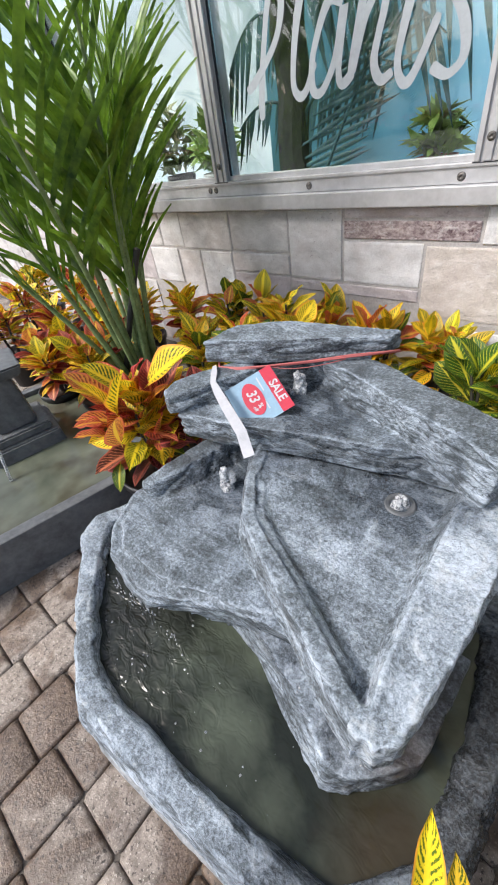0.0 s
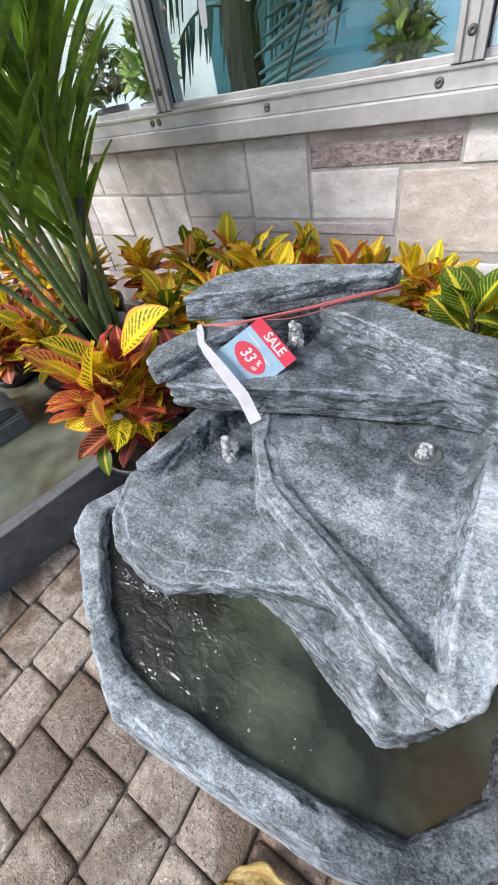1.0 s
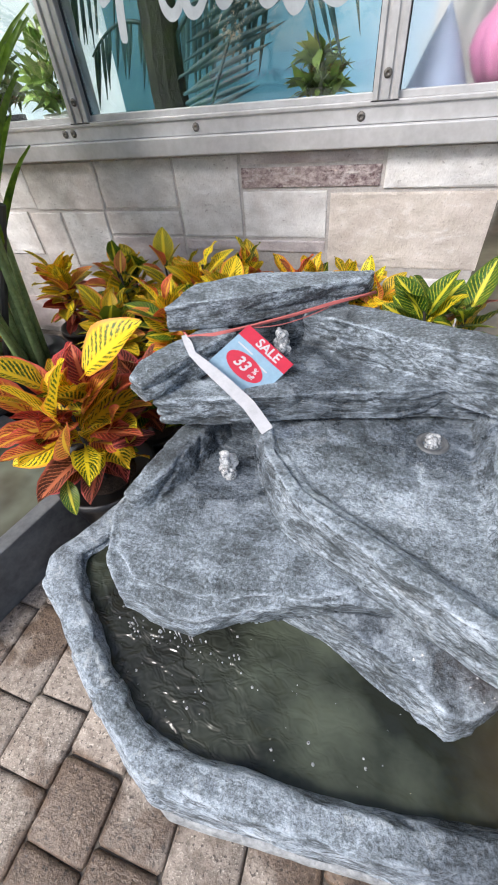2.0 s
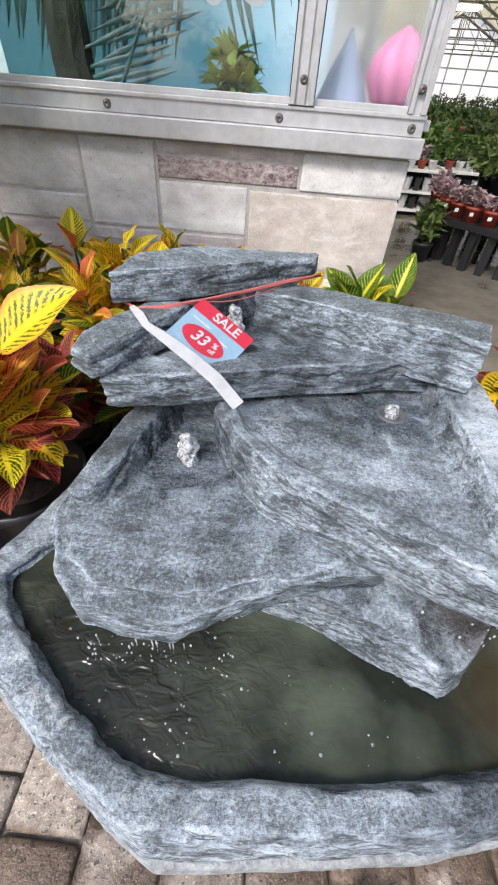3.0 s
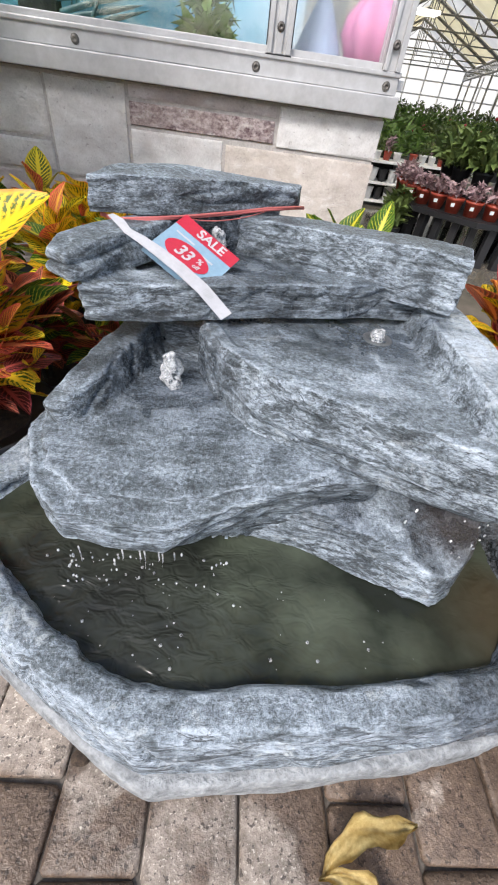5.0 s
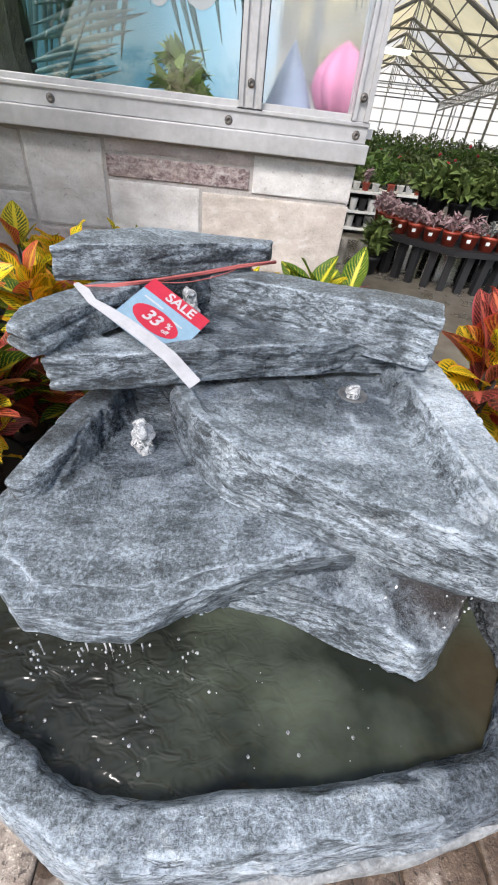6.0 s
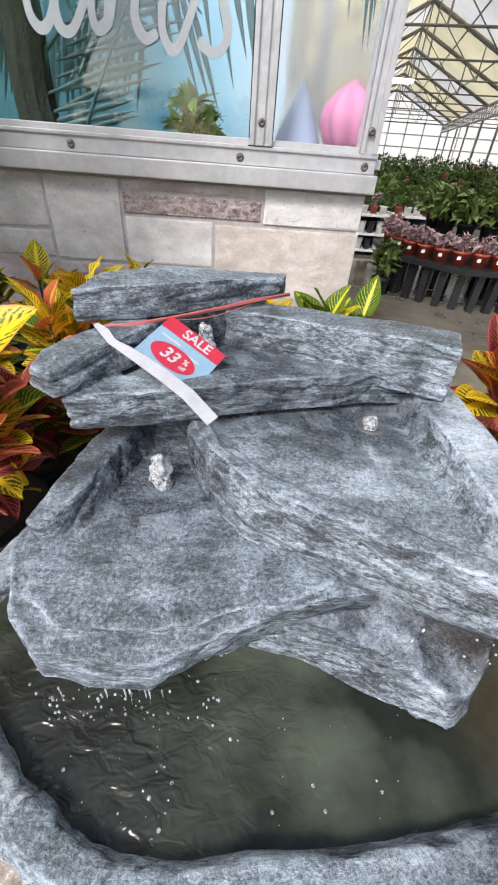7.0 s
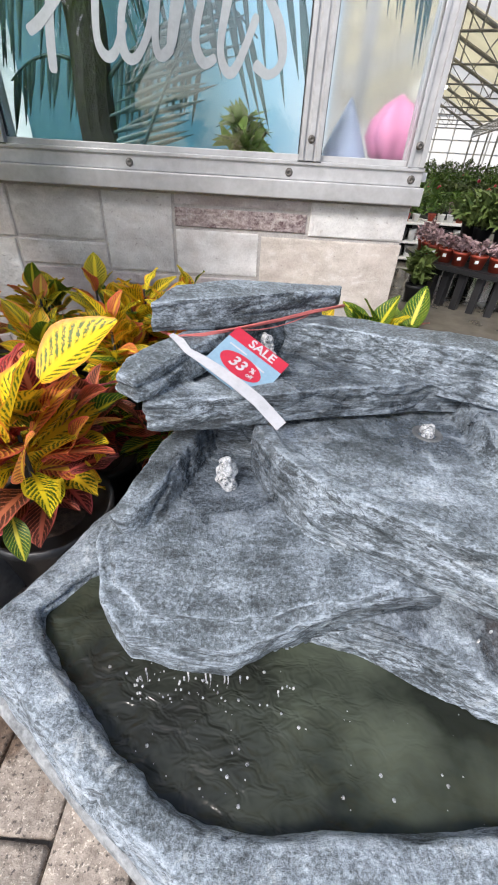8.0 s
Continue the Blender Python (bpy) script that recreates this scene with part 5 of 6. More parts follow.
SCRIPT = [
    [(-0.90, 1.14), (-0.885, 1.25), (-0.84, 1.42), (-0.80, 1.52)],
    [(-0.96, 1.235), (-0.90, 1.27), (-0.80, 1.36), (-0.77, 1.46), (-0.82, 1.53), (-0.93, 1.49)],
    [(-0.655, 1.52), (-0.71, 1.38), (-0.735, 1.24), (-0.715, 1.19), (-0.68, 1.20), (-0.64, 1.27)],
    [(-0.53, 1.39), (-0.585, 1.40), (-0.645, 1.29), (-0.65, 1.20), (-0.61, 1.19), (-0.555, 1.27), (-0.525, 1.38), (-0.545, 1.24), (-0.53, 1.195), (-0.49, 1.22)],
    [(-0.455, 1.40), (-0.495, 1.22), (-0.45, 1.34), (-0.40, 1.40), (-0.385, 1.36), (-0.415, 1.24), (-0.39, 1.185), (-0.35, 1.20)],
    [(-0.26, 1.54), (-0.31, 1.34), (-0.335, 1.22), (-0.31, 1.165), (-0.275, 1.19), (-0.22, 1.30)],
    [(-0.36, 1.41), (-0.28, 1.43), (-0.20, 1.45)],
    [(-0.13, 1.40), (-0.185, 1.42), (-0.20, 1.36), (-0.15, 1.28), (-0.135, 1.20), (-0.175, 1.165), (-0.225, 1.19)],
]
for i, s in enumerate(SCRIPT):
    stroke(s, 0.0145, script, 0.0165 - 0.0012 * i)

# display board and a dark palm standing behind the pane
# added board that tones the left panes down to a pale sky colour
tagged(part("pale_board", boxes(((-4.2, 2.56, 0.82), (-1.16, 2.575, 2.5)), bevel=0.003), PALEBOARD), "pale blue-grey board added to give the left panes a sky tone", "board")
tagged(part("sky_board", boxes(((-1.32, 2.30, 0.829), (0.10, 2.315, 2.5)), bevel=0.003), SKYPRINT), "pale blue sky-printed display board behind the window", "board")
indoor = thing("display_palm", (-0.80, 1.80, 0.83), "dark palm with drooping fronds behind the window", "palm")
bm = bmesh.new()
tube(bm, [(-0.80 + 0.006 * math.sin(i * 1.7), 1.80, 0.83 + 0.09 * i) for i in range(18)], 0.068, 0.058, 10)
for v in bm.verts:
    v.co += Vector((noise.noise(v.co * 40), noise.noise(v.co * 40 + Vector((5, 0, 0))), 0)) * 0.012
part("trunk", bm, BARK, indoor)
def hanging_frond(points, y, count, long, lean, w, seed):
    """A frond that bows over behind the pane, with leaflets hanging from it."""
    g = random.Random(seed)
    bm = bmesh.new()
    p0, p1, p2 = [(x, y, z) for x, z in points]
    pts = bezier(p0, p1, p2, 16)
    tube(bm, pts, 0.008, 0.003, 6)
    for k in range(count):
        t = 0.15 + 0.85 * k / (count - 1)
        p = pts[int(t * 15.99)]
        for s in ((1,) if lean > -0.5 else (1, -1)):
            ln = long * g.uniform(0.65, 1.1)
            go = Vector((lean * s * g.uniform(0.7, 1.3), g.uniform(-0.03, 0.06), -1.0 if lean > -0.5 else -0.25 * s)).normalized()
            side = Vector((-go.z, 0, go.x)) * w
            rows = []
            for i in range(5):
                f = i / 4
                q = p + go * ln * f
                e = side * (0.5 + 0.6 * math.sin(math.pi * (0.15 + 0.8 * f))) * (1 - 0.9 * f ** 3)
                rows.append([bm.verts.new(q - e), bm.verts.new(q + Vector((0, -0.004, 0))), bm.verts.new(q + e)])
            for a, b in zip(rows, rows[1:]):
                bm.faces.new((a[0], a[1], b[1], b[0]))
                bm.faces.new((a[1], a[2], b[2], b[1]))
    part("frond", bm, FROND_T, indoor, "", True)


hanging_frond(((-0.78, 1.50), (-0.45, 1.62), (-0.04, 1.34)), 1.765, 16, 0.34, 0.22, 0.010, 1)
hanging_frond(((-0.78, 1.45), (-0.50, 1.50), (-0.22, 1.26)), 1.785, 14, 0.26, 0.30, 0.010, 2)
hanging_frond(((-0.66, 0.90), (-0.56, 1.10), (-0.40, 1.34)), 1.775, 14, 0.22, -0.9, 0.008, 3)
hanging_frond(((-0.80, 1.40), (-0.95, 1.52), (-1.10, 1.30)), 1.775, 13, 0.26, -0.3, 0.009, 4)
hanging_frond(((-0.80, 1.15), (-0.93, 1.25), (-1.09, 1.12)), 1.79, 12, 0.16, -0.3, 0.008, 5)
hanging_frond(((-0.78, 1.10), (-0.60, 1.32), (-0.38, 1.22)), 1.80, 14, 0.24, -0.2, 0.009, 6)
hanging_frond(((0.06, 1.56), (0.20, 1.60), (0.31, 1.46)), 1.755, 12, 0.30, 0.12, 0.007, 7)
tagged(part("display_shelf", boxes(((-8.5, 1.79, 0.78), (0.17, 2.6, 0.82)), bevel=0.003), WHITE), "white display shelf inside the window", "shelf")


def bushy(name, x, y, z, potr, poth, potmat, leafmat, wide, high, count, seed, label, category="potted plant", group="", size=(0.03, 0.07)):
    """A small potted plant with a loose crown of many blades."""
    g = random.Random(seed)
    t = thing(name, (x, y, z), label, category, group)
    bm = bmesh.new()
    lathe(bm, [(potr * 0.72, 0.0), (potr * 0.95, poth * 0.82), (potr, poth * 0.83), (potr, poth), (potr * 0.9, poth), (potr * 0.88, poth * 0.92), (0.002, poth * 0.9)], (x, y, z), 18)
    t["pot_part"] = part("pot", bm, potmat, t, "", True).name
    bm = bmesh.new()
    for k in range(count):
        a, f = g.uniform(0, 6.28), g.random() ** 0.6
        q = Vector((x + math.cos(a) * wide * f, y + math.sin(a) * wide * f, z + poth + high * (0.1 + 0.9 * g.random()) * (1.15 - 0.5 * f * f)))
        s = g.uniform(*size)
        m = Matrix.LocRotScale(q, Euler((g.uniform(-0.9, 0.9), g.uniform(-1.2, 0.5), a)), (s, s, s))
        vs = [bm.verts.new(m @ Vector(p)) for p in ((-0.9, 0, 0), (0, -0.36, 0.12), (1.0, 0, -0.15), (0, 0.36, 0.12), (0.05, 0, -0.02))]
        for i in range(4):
            bm.faces.new((vs[i], vs[(i + 1) % 4], vs[4]))
    part("foliage", bm, leafmat, t, "", True)
    return t


bushy("window_plant", -0.27, 1.97, 0.82, 0.08, 0.12, REDPOT, LIMEGREEN, 0.09, 0.13, 130, 51, "green plant in a reddish pot behind the window")
bushy("window_plant", -1.45, 1.98, 0.82, 0.09, 0.14, WHITE, LIMEGREEN, 0.12, 0.26, 160, 52, "yellow-green plant in a white pot behind the window")
bushy("window_plant", -1.85, 2.05, 0.82, 0.09, 0.14, BLACKPOT, GREEN2, 0.12, 0.30, 160, 53, "dark green plant behind the window")
for nm, mat_, cx, cz, rr, lab in (("felt_cone", LILAC, 0.135, 0.98, 0.10, "blue-grey felt cone ornament behind the window"), ("felt_flower", PINK, 0.325, 1.03, 0.10, "pink felt flower ornament behind the window")):
    bm = bmesh.new()
    if mat_ is LILAC:
        lathe(bm, [(rr, 0.0), (rr * 0.95, 0.02), (rr * 0.5, 0.12), (0.003, 0.21)], (cx, 1.90, 0.93), 20)
    else:
        lathe(bm, [(0.05, 0.0), (rr * 0.8, 0.05), (rr, 0.10), (rr * 0.9, 0.15), (rr * 0.5, 0.20), (0.003, 0.23)], (cx, 1.93, 0.93), 40)
        for v in bm.verts:
            a = math.atan2(v.co.y - 1.93, v.co.x - cx)
            k = 1 + 0.14 * math.sin(5 * a + 6 * v.co.z)
            v.co.x, v.co.y = cx + (v.co.x - cx) * k, 1.93 + (v.co.y - 1.93) * k
    tagged(part(nm, bm, mat_, None, "", True), lab, "ornament")
tagged(part("ornament_shelf", boxes(((0.0, 1.76, 0.90), (0.44, 2.06, 0.93)), bevel=0.003), WHITE), "narrow white shelf inside the window", "shelf")

# ---- greenhouse beyond the wall ----
GH = pose(5.8, 0, 0, 0, 0, -14)


def gh(*p):
    return GH @ Vector(p)


house = thing("greenhouse", (6, 20, 0), "large greenhouse with translucent white roof and steel trusses", "greenhouse", kind="structure")
RIDGE, EAVE = 5.6, 3.5
for k in range(11):
    y0 = 0.5 + 4.0 * k
    for x0, z0, x1, z1 in ((0.0, EAVE, -4.5, RIDGE), (-4.5, RIDGE, -9.0, EAVE), (-9.0, EAVE, -13.5, RIDGE), (0.0, EAVE, 4.5, RIDGE), (4.5, RIDGE, 9.0, EAVE)):
        bm = bmesh.new()
        prism(bm, [gh(x0, y0, z0 + 0.14), gh(x1, y0, z1 + 0.14), gh(x1, y0 + 4, z1 + 0.14), gh(x0, y0 + 4, z0 + 0.14)], [gh(x0, y0, z0 + 0.13), gh(x1, y0, z1 + 0.13), gh(x1, y0 + 4, z1 + 0.13), gh(x0, y0 + 4, z0 + 0.13)])
        bmesh.ops.recalc_face_normals(bm, faces=bm.faces)
        part("roof_sheet", bm, ROOFY if (k + int(x0)) % 3 != 1 else ROOF, house)
for k in range(12):
    y = 0.5 + 4.0 * k
    bm = bmesh.new()
    for x0 in (-9.0, 0.0):
        tube(bm, [gh(x0, y, EAVE), gh(x0 - 4.5, y, RIDGE), gh(x0 - 9, y, EAVE)] if x0 > -1 else [gh(x0, y, EAVE), gh(x0 - 4.5, y, RIDGE)], 0.08, None, 6)
    tube(bm, [gh(0, y, EAVE), gh(4.5, y, RIDGE), gh(9, y, EAVE)], 0.045, None, 6)
    tube(bm, [gh(-9, y, EAVE), gh(0, y, EAVE)], 0.03, None, 6)
    tube(bm, [gh(0, y, EAVE), gh(9, y, EAVE)], 0.03, None, 6)
    for s in (-1, 1):
        for f in (0.25, 0.5, 0.75):
            tube(bm, [gh(s * 9 * f, y, EAVE), gh(s * 4.5 if f == 0.5 else s * (2.25 if f < 0.5 else 6.75), y, RIDGE if f == 0.5 else (RIDGE + EAVE) / 2)], 0.028, None, 5)
        tube(bm, [gh(s * 2.25, y, EAVE), gh(s * 4.5, y, RIDGE)], 0.02, None, 5)
        tube(bm, [gh(s * 6.75, y, EAVE), gh(s * 4.5, y, RIDGE)], 0.02, None, 5)
    part("truss", bm, STEEL, house)
for x, z in ((-1.5, 4.2), (-3.0, 4.9), (-4.5, 5.6), (-6, 4.9), (-7.5, 4.2), (1.5, 4.2), (3.0, 4.9)):
    bm = bmesh.new()
    tube(bm, [gh(x, 0.5, z + 0.06), gh(x, 44.5, z + 0.06)], 0.035, None, 5)
    part("purlin", bm, STEEL, house)
bm = bmesh.new()
for z in (EAVE - 0.02, EAVE - 0.55):
    tube(bm, [gh(0, 0.5, z), gh(0, 44.5, z)], 0.05, None, 6)
for k in range(74):
    y = 0.5 + 0.6 * k
    tube(bm, [gh(0, y, EAVE - 0.55), gh(0, y + 0.3, EAVE), gh(0, y + 0.6, EAVE - 0.55)], 0.018, None, 4)
part("lattice_girder", bm, STEEL, house)
for k in range(19):
    bm = bmesh.new()
    tube(bm, [gh(-13.5 + 1.5 * k, 44.8, 0), gh(-13.5 + 1.5 * k, 44.8, 5.4)], 0.06, None, 5)
    part("post", bm, WHITE, house)
for z in (0.9, 1.8, 2.7, 3.5, 4.3):
    bm = bmesh.new()
    tube(bm, [gh(-13.5, 44.78, z), gh(13.5, 44.78, z)], 0.05, None, 5)
    part("rail", bm, WHITE, house)
for z in (0.9, 1.8, 2.7):
    bm = bmesh.new()
    tube(bm, [gh(9.05, 0.5, z), gh(9.05, 44.7, z)], 0.05, None, 5)
    part("rail", bm, WHITE, house)
lamp = thing("greenhouse_lamp", (2.59, 9.5, 2.06), "flat white lit panel lamp hanging under the roof", "lamp")
part("panel", boxes(((2.34, 9.45, 2.04), (2.84, 9.75, 2.09)), bevel=0.01), LAMPWHITE, lamp)
for dx in (-0.2, 0.2):
    bm = bmesh.new()
    tube(bm, [(2.59 + dx, 9.6, 2.09), (2.59 + dx, 9.6, 4.6)], 0.006, None, 5)
    part("hanger", bm, STEEL, lamp)
for k in range(1, 12):
    y = 0.5 + 4.0 * k
    for x in (0.0, 9.0):
        bm = bmesh.new()
        box(bm, (-0.05, -0.05, 0), (0.05, 0.05, EAVE - 0.55))
        bmesh.ops.transform(bm, matrix=GH @ Matrix.Translation((x, y, 0)), verts=bm.verts)
        part("post", bm, STEEL, house)
# bright overcast haze beyond the greenhouse
HAZE, n_, l_, b_ = material("haze", 1.0)
b_.inputs["Base Color"].default_value = (0.4, 0.4, 0.4, 1)
b_.inputs["Emission Color"].default_value = (1.0, 0.985, 0.96, 1)
b_.inputs["Emission Strength"].default_value = 0.20
bm = bmesh.new()
ring = [(90 * math.cos(radians(a)), 90 * math.sin(radians(a))) for a in range(-20, 141, 8)]
for (x0, y0), (x1, y1) in zip(ring, ring[1:]):
    bm.faces.new([bm.verts.new(p) for p in ((x0, y0, -0.05), (x1, y1, -0.05), (x1, y1, 14), (x0, y0, 14))])
tagged(part("backdrop", bm, HAZE), "plain bright overcast haze in the distance", "sky", kind="structure")



# trees across the car park and rows of red flowers, mirrored in the panes
def far_tree(x, y, high, wide, seed):
    g = random.Random(seed)
    t = thing("far_tree", (x, y, -0.06), "broad dark green tree across the open ground", "tree", "far trees")
    bm = bmesh.new()
    tube(bm, [(x, y, -0.06), (x + 0.1, y, high * 0.25), (x, y + 0.1, high * 0.6)], 0.22, 0.08, 8)
    for k in range(5):
        a = k * 1.257 + g.random()
        tube(bm, bezier((x, y, high * 0.22), (x + math.cos(a) * wide * 0.3, y + math.sin(a) * wide * 0.3, high * 0.5), (x + math.cos(a) * wide * 0.7, y + math.sin(a) * wide * 0.7, high * 0.72), 5), 0.09, 0.03, 6)
    part("trunk", bm, BARK, t)
    bm = bmesh.new()
    clumps = [Vector((g.uniform(-0.75, 0.75) * wide, g.uniform(-0.6, 0.6) * wide, high * g.uniform(0.32, 0.88))) for _ in range(11)]
    for k in range(620):
        q = Vector((x, y, 0)) + g.choice(clumps) + Vector((g.gauss(0, 1), g.gauss(0, 1), g.gauss(0, 0.7))) * wide * 0.20
        q.z = max(q.z, 0.5)
        sz = g.uniform(0.14, 0.34)
        m = Matrix.LocRotScale(q, Euler((g.uniform(-1, 1), g.uniform(-1, 1), g.uniform(0, 6.28))), (sz, sz, sz))
        bm.faces.new([bm.verts.new(m @ Vector(p)) for p in ((-0.9, 0, 0), (0, -0.5, 0.15), (1.0, 0, -0.15), (0, 0.5, 0.15))])
    tagged(part("crown", bm, GREEN2, t), kind="stuff")


g = random.Random(31)
for k in range(24):
    far_tree(-74 + 4.1 * k + g.uniform(-1, 1), -46 + g.uniform(-5, 3), g.uniform(3.4, 5.4), g.uniform(2.0, 2.9), 700 + k)
for k in range(6):
    x, y = -27 + 5.2 * k, -17.0 + 0.3 * (k % 2)
    t = thing("flower_bed", (x, y, -0.06), "long low bed of red and orange flowers", "flower bed", "flower beds")
    part("edging", boxes(((x - 2.4, y - 0.6, -0.06), (x + 2.4, y + 0.6, 0.16)), bevel=0.02), SOIL, t)
    for nm, mt, lift, count in (("foliage", GREEN, 0.0, 700), ("blossom", RED if k % 3 else WIRE, 0.10, 800)):
        bm = bmesh.new()
        for _ in range(count):
            q = Vector((x + g.uniform(-2.3, 2.3), y + g.uniform(-0.5, 0.5), 0.20 + lift + 0.25 * g.random()))
            sz = g.uniform(0.05, 0.11)
            m = Matrix.LocRotScale(q, Euler((g.uniform(-1, 1), g.uniform(-1, 1), g.uniform(0, 6.28))), (sz, sz, sz))
            bm.faces.new([bm.verts.new(m @ Vector(p)) for p in ((-0.9, 0, 0), (0, -0.5, 0.15), (1.0, 0, -0.15), (0, 0.5, 0.15))])
        tagged(part(nm, bm, mt, t), kind="stuff")

# eight-sided black display table with red pots
table = thing("display_table", (2.0, 3.6, 0), "low eight-sided black plastic display table on the wet floor", "table")
TX, TY, TR_, TZ = 1.90, 3.77, 0.80, 0.32
bm = bmesh.new()
lathe(bm, [(TR_ - 0.02, TZ - 0.045), (TR_, TZ - 0.04), (TR_, TZ - 0.005), (TR_ - 0.02, TZ), (0.01, TZ)], (0, 0, 0), 8)
bmesh.ops.transform(bm, matrix=pose(TX, TY, 0, 0, 0, 22.5), verts=bm.verts)
part("tabletop", bm, BLACKPOT, table)
for k in range(32):
    a = k * 0.19635 + 0.2
    bm = boxes(((0.64, -0.028, 0), (0.70, 0.028, TZ - 0.045)), ((0.60, -0.008, TZ - 0.12), (0.66, 0.008, TZ - 0.045)), bevel=0.005)
    bmesh.ops.transform(bm, matrix=pose(TX, TY, 0, 0, 0, math.degrees(a)), verts=bm.verts)
    part("leg", bm, BLACKPOT, table)
bm = bmesh.new()
lathe(bm, [(0.44, TZ), (0.44, TZ + 0.10), (0.46, TZ + 0.105), (0.46, TZ + 0.13), (0.01, TZ + 0.13)], (TX, TY, 0), 36)
part("upper_tier", bm, BLACKPOT, table)
for k in range(19):
    a = math.pi * (0.80 + k * 0.068)
    x, y = TX + math.cos(a) * 0.65, TY + math.sin(a) * 0.65
    t = bushy("red_pot_plant", x, y, TZ, 0.066, 0.10, REDPOT, PINKLEAF if k < 10 else SILVERLEAF, 0.085, 0.10, 90, 400 + k, "pink-grey leafed plant in a terracotta-red pot" if k < 10 else "silver-grey leafed plant in a terracotta-red pot", "potted plant", "red pots on the low table", (0.02, 0.04))
    n2 = Vector((-0.5, -0.86))
    part("price_label", boxes(((x + n2.x * 0.064 - 0.014, y + n2.y * 0.064 - 0.003, TZ + 0.045), (x + n2.x * 0.064 + 0.014, y + n2.y * 0.064, TZ + 0.068))), WHITE, bpy.data.objects[t["pot_part"]])
for k in range(7):
    a = math.pi * (0.80 + k * 0.17)
    bushy("green_pot_plant", TX + math.cos(a) * 0.33, TY + math.sin(a) * 0.33, TZ + 0.13, 0.075, 0.12, BLACKPOT, GREEN2, 0.17, 0.20, 280, 430 + k, "broad-leafed green plant in a dark pot on the upper tier", "potted plant", "green plants on the upper tier", (0.03, 0.075))
bushy("floor_plant", 1.12, 3.45, 0.0, 0.08, 0.14, BLACKPOT, GREEN2, 0.09, 0.26, 120, 450, "yellow-green plant in a black pot on the floor", "potted plant", "", (0.05, 0.10))

# white shelving with pots
for i, (x, y) in enumerate(((1.30, 5.0), (1.95, 5.1))):
    t = thing("white_shelf", (x, y, 0), "white shelf unit with rows of small pots", "shelf", "white shelves")
    for z in (0.06, 0.23, 0.42):
        part("board", boxes(((x - 0.3, y, z - 0.02), (x + 0.3, y + 0.35, z)), bevel=0.003), WHITE, t)
    for dx in (-0.3, 0.27):
        part("upright", boxes(((x + dx, y + 0.001, 0), (x + dx + 0.03, y + 0.34, 0.43)), bevel=0.003), WHITE, t)
    part("back", boxes(((x - 0.27, y + 0.345, 0.06), (x + 0.27, y + 0.352, 0.41))), BLACKPOT, t)
    for k in range(5):
        for z in (0.06, 0.23):
            bm = bmesh.new()
            lathe(bm, [(0.035, 0), (0.045, 0.11), (0.047, 0.12), (0.04, 0.12), (0.002, 0.11)], (x - 0.21 + 0.105 * k, y + 0.1, z), 12)
            tagged(part("empty_pot", bm, WHITE if (k + i) % 3 else BLACKPOT, None, "", True), "small empty pot on the white shelf", "pot", "pots on the white shelves")
    for k in range(5):
        bushy("shelf_plant", x - 0.22 + 0.11 * k, y + 0.15, 0.42, 0.045, 0.08, WHITE if k % 3 else REDPOT, (PINKLEAF, GREEN, GREEN2)[(k + i) % 3], 0.06, 0.12, 60, 470 + 7 * i + k, "small plant in a pot on the white shelf", "potted plant", "plants on the white shelves", (0.02, 0.04))

# rows of plants further back
for i, (x, y, w, hgt) in enumerate(((2.6, 7.0, 2.6, 0.62), (4.2, 9.5, 3.6, 0.68), (5.2, 13.0, 5.0, 0.82), (8.0, 18.0, 7.0, 1.0), (1.6, 6.3, 0.7, 0.74), (3.9, 5.6, 1.4, 0.62))):
    g = random.Random(600 + i)
    t = thing("plant_bench", (x, y, 0), "long bench crowded with green plants", "plant bench", "plant benches")
    part("benchtop", boxes(((x - w / 2, y - 0.5, 0.36), (x + w / 2, y + 0.5, 0.40)), bevel=0.004), BLACKPOT, t)
    for dx in (-0.45, 0.0, 0.45):
        part("leg", boxes(((x + dx * w - 0.03, y - 0.4, 0), (x + dx * w + 0.03, y + 0.4, 0.36))), BLACKPOT, t)
    bm = bmesh.new()
    for k in range(int(700 * w)):
        q = Vector((x + g.uniform(-w / 2, w / 2), y + g.uniform(-0.5, 0.5), 0.0))
        q.z = 0.42 + (hgt - 0.42) * g.random() * (0.75 + 0.45 * noise.noise((q.x * 2.5, q.y * 2.5, 3.0)) + 0.25)
        s = g.uniform(0.04, 0.09)
        m = Matrix.LocRotScale(q, Euler((g.uniform(-0.9, 0.9), g.uniform(-1.3, 0.4), g.uniform(0, 6.28))), (s, s, s))
        vs = [bm.verts.new(m @ Vector(p)) for p in ((-0.9, 0, 0), (0, -0.4, 0.12), (1.0, 0, -0.15), (0, 0.4, 0.12))]
        bm.faces.new(vs)
    tagged(part("foliage", bm, GREEN2 if i % 2 else GREEN, t), "crowded green foliage", kind="stuff")
    if i < 3:
        bm = bmesh.new()
        for k in range(9):
            q = Vector((x + g.uniform(-w / 2, w / 2), y - 0.5 + g.uniform(0, 0.3), hgt + g.uniform(-0.2, 0.08)))
            bmesh.ops.create_icosphere(bm, subdivisions=1, radius=g.uniform(0.02, 0.045), matrix=Matrix.Translation(q))
        tagged(part("blossom", bm, RED, t), "red flowers", kind="stuff")
sign = thing("hanging_sign", (3.4, 5.4, 0.75), "pale blue sign panel over the plants", "sign")
part("panel", boxes(((3.35, 5.4, 0.72), (4.1, 5.42, 1.05)), bevel=0.003), BLUE, sign)
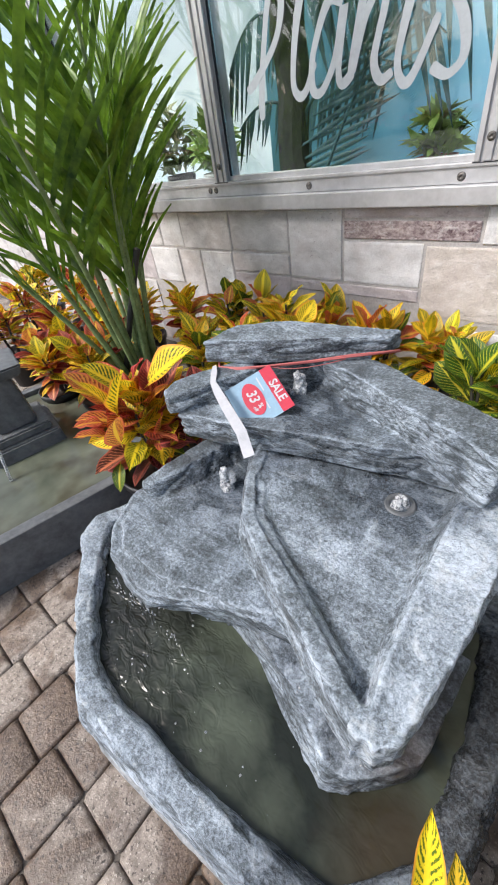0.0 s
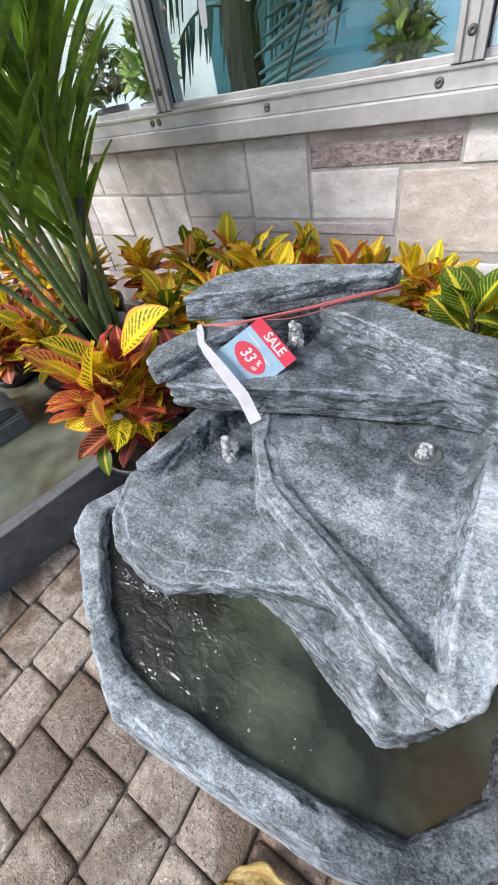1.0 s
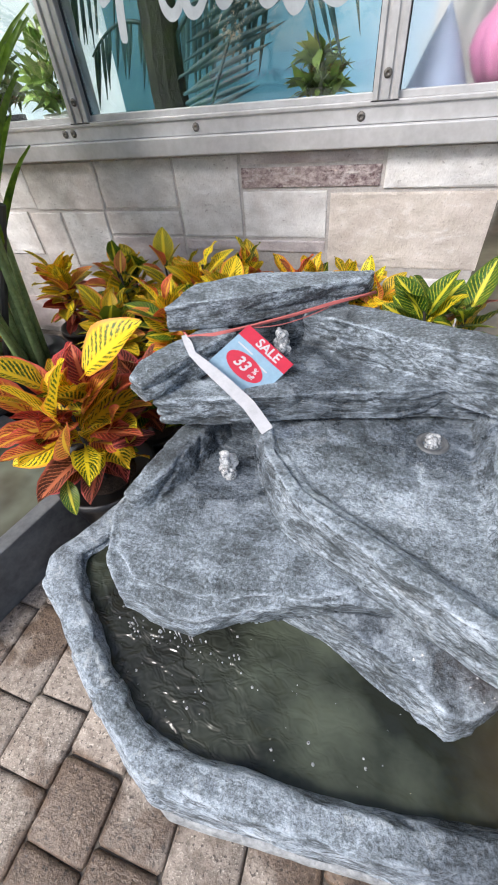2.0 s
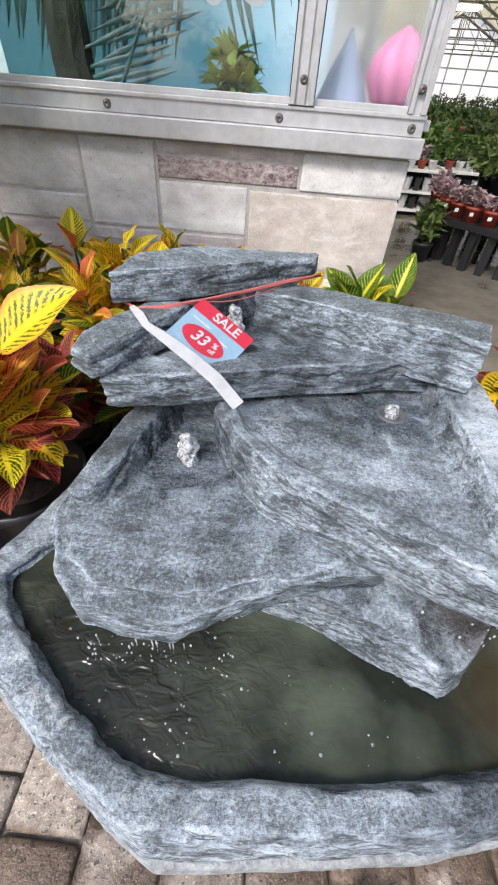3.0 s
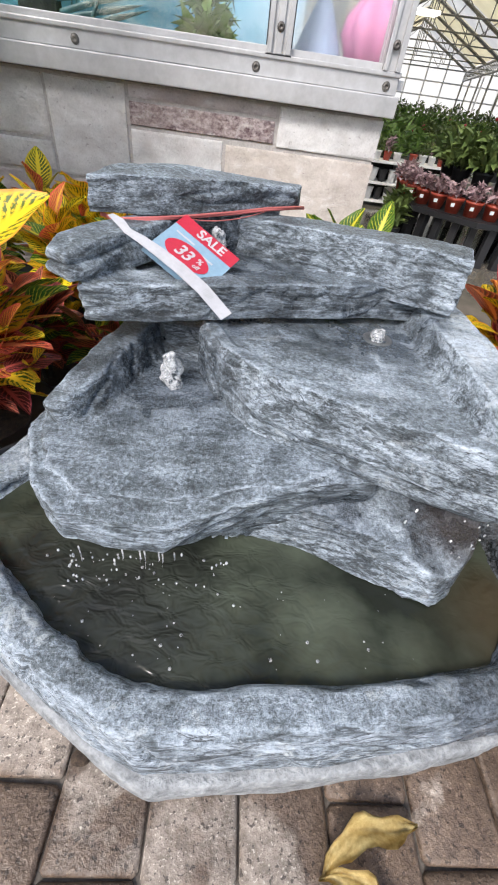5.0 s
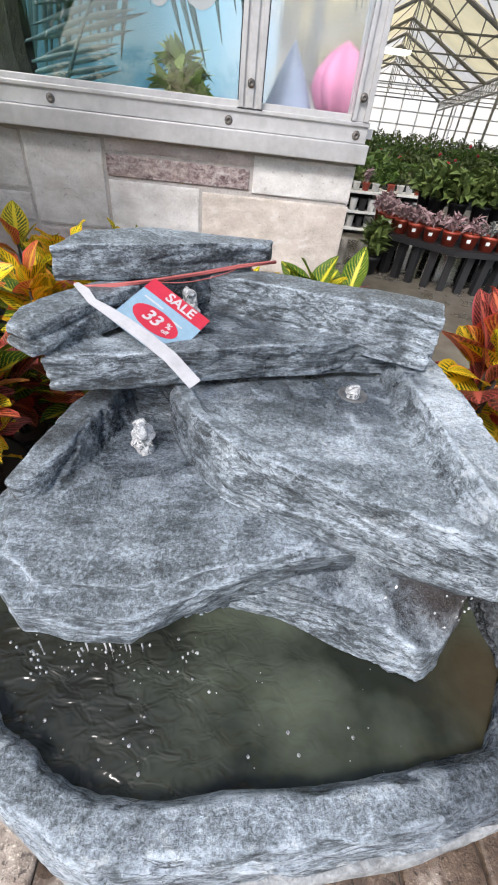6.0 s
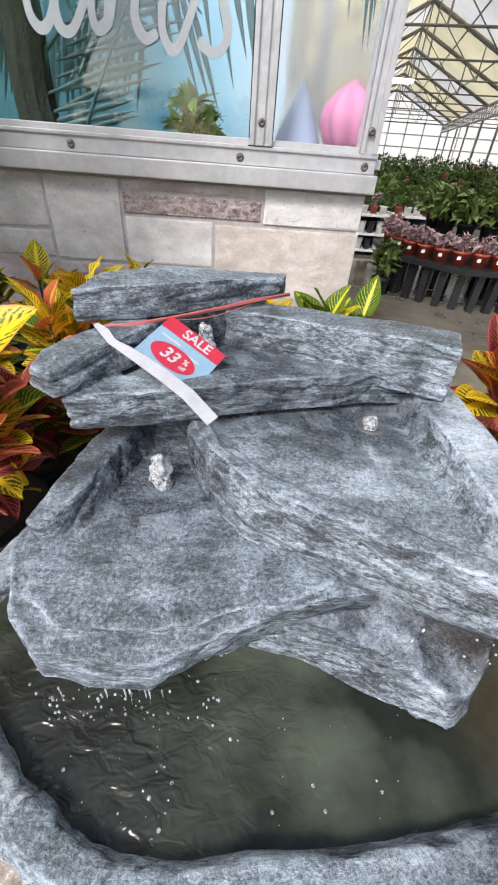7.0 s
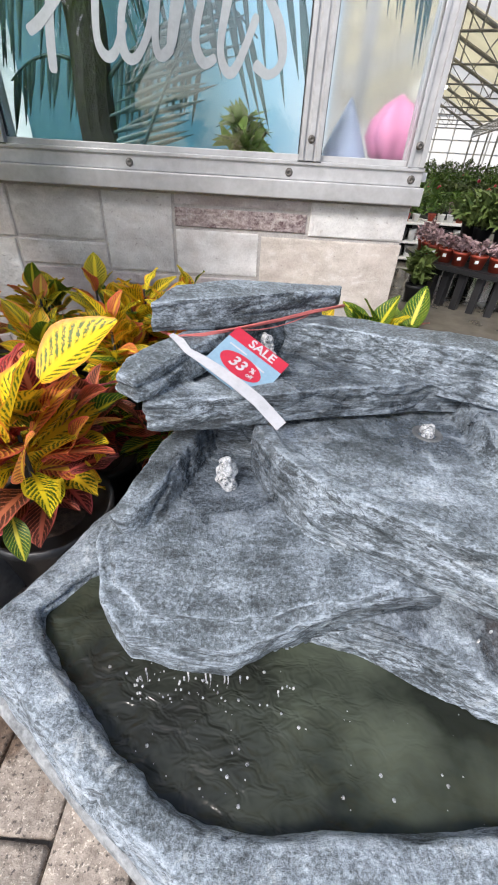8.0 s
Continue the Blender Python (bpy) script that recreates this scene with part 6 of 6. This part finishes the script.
part("pole", boxes(((3.7, 5.425, 0.0), (3.73, 5.45, 0.8))), STEEL, sign)

# ---- pavers ----
g = random.Random(77)
SHAPES = {}


def paver_mesh(length, variant):
    if (length, variant) in SHAPES:
        return SHAPES[length, variant]
    r = random.Random(variant * 31 + int(length * 1000))
    hx, hy, e = 0.0720, length / 2 - 0.0014, 0.007
    bm = bmesh.new()
    ring = [(-hx, -hy + e), (-hx + e, -hy), (hx - e, -hy), (hx, -hy + e), (hx, hy - e), (hx - e, hy), (-hx + e, hy), (-hx, hy - e)]
    ring = [(x + r.uniform(-0.002, 0.002), y + r.uniform(-0.002, 0.002)) for x, y in ring]
    loops = [[bm.verts.new((x * f, y * f, z)) for x, y in ring] for f, z in ((1.0, -0.03), (1.0, -0.010), (0.965, -0.003), (0.88, 0.0))]
    for a, b in zip(loops, loops[1:]):
        for i in range(8):
            bm.faces.new((a[i], a[(i + 1) % 8], b[(i + 1) % 8], b[i]))
    bm.faces.new(loops[-1])
    me = bpy.data.meshes.new("paver")
    bm.to_mesh(me)
    bm.free()
    me.materials.append(PAVER)
    me.polygons.foreach_set("use_smooth", [True] * len(me.polygons))
    SHAPES[length, variant] = me
    return me


FIRST = {-2: -0.012, -1: -0.118, 0: -0.128, 1: -0.128, 2: -0.027, -3: -0.08, -4: -0.105, -5: 0.02, 3: -0.10}
rest, ends = [], {}
for col in range(-30, 12):
    y0 = FIRST.get(col, g.uniform(-0.15, 0.0))
    near = -8 <= col <= 3
    spots = []
    y = y0
    while y < 1.68:
        ln = g.choice((0.147, 0.147, 0.22))
        spots.append((y + ln / 2, ln))
        y += ln
    y = y0
    while y > -1.6:
        ln = g.choice((0.147, 0.147, 0.22))
        spots.append((y - ln / 2, ln))
        y -= ln
    ends[col] = y
    for yc, ln in spots:
        if yc + ln / 2 > 1.69:
            continue
        x = -0.0655 + 0.1465 * col + 0.01 * (yc)
        me = paver_mesh(ln, g.randrange(4))
        m = pose(x, yc, g.uniform(-0.003, 0.002), g.uniform(-0.6, 0.6), g.uniform(-0.6, 0.6), g.uniform(-0.8, 0.8))
        inside = -0.35 < x < 0.45 and 0.1 < yc < 0.9
        if near and -0.75 < yc < 0.9 and not inside:
            ob = new("paver", me)
            ob.parent = pavement
            ob.matrix_basis = m
        else:
            rest.append((me, m))
g = random.Random(78)
for col in range(-40, 28):
    y = ends.get(col, 1.60)
    while y > -4.75:
        ln = g.choice((0.147, 0.147, 0.22))
        rest.append((paver_mesh(ln, g.randrange(4)), pose(-0.0655 + 0.1465 * col + 0.01 * y, y - ln / 2, g.uniform(-0.003, 0.002), g.uniform(-0.6, 0.6), g.uniform(-0.6, 0.6), g.uniform(-0.8, 0.8))))
        y -= ln
vs, fs = [], []
for me, m in rest:
    k = len(vs)
    vs += [m @ v.co for v in me.vertices]
    fs += [[k + i for i in p.vertices] for p in me.polygons]
me = bpy.data.meshes.new("paver_field")
me.from_pydata(vs, [], fs)
me.materials.append(PAVER)
ob = new("paver_field", me)
ob.parent = pavement
tagged(ob, "grey-brown tumbled concrete pavers", kind="stuff")
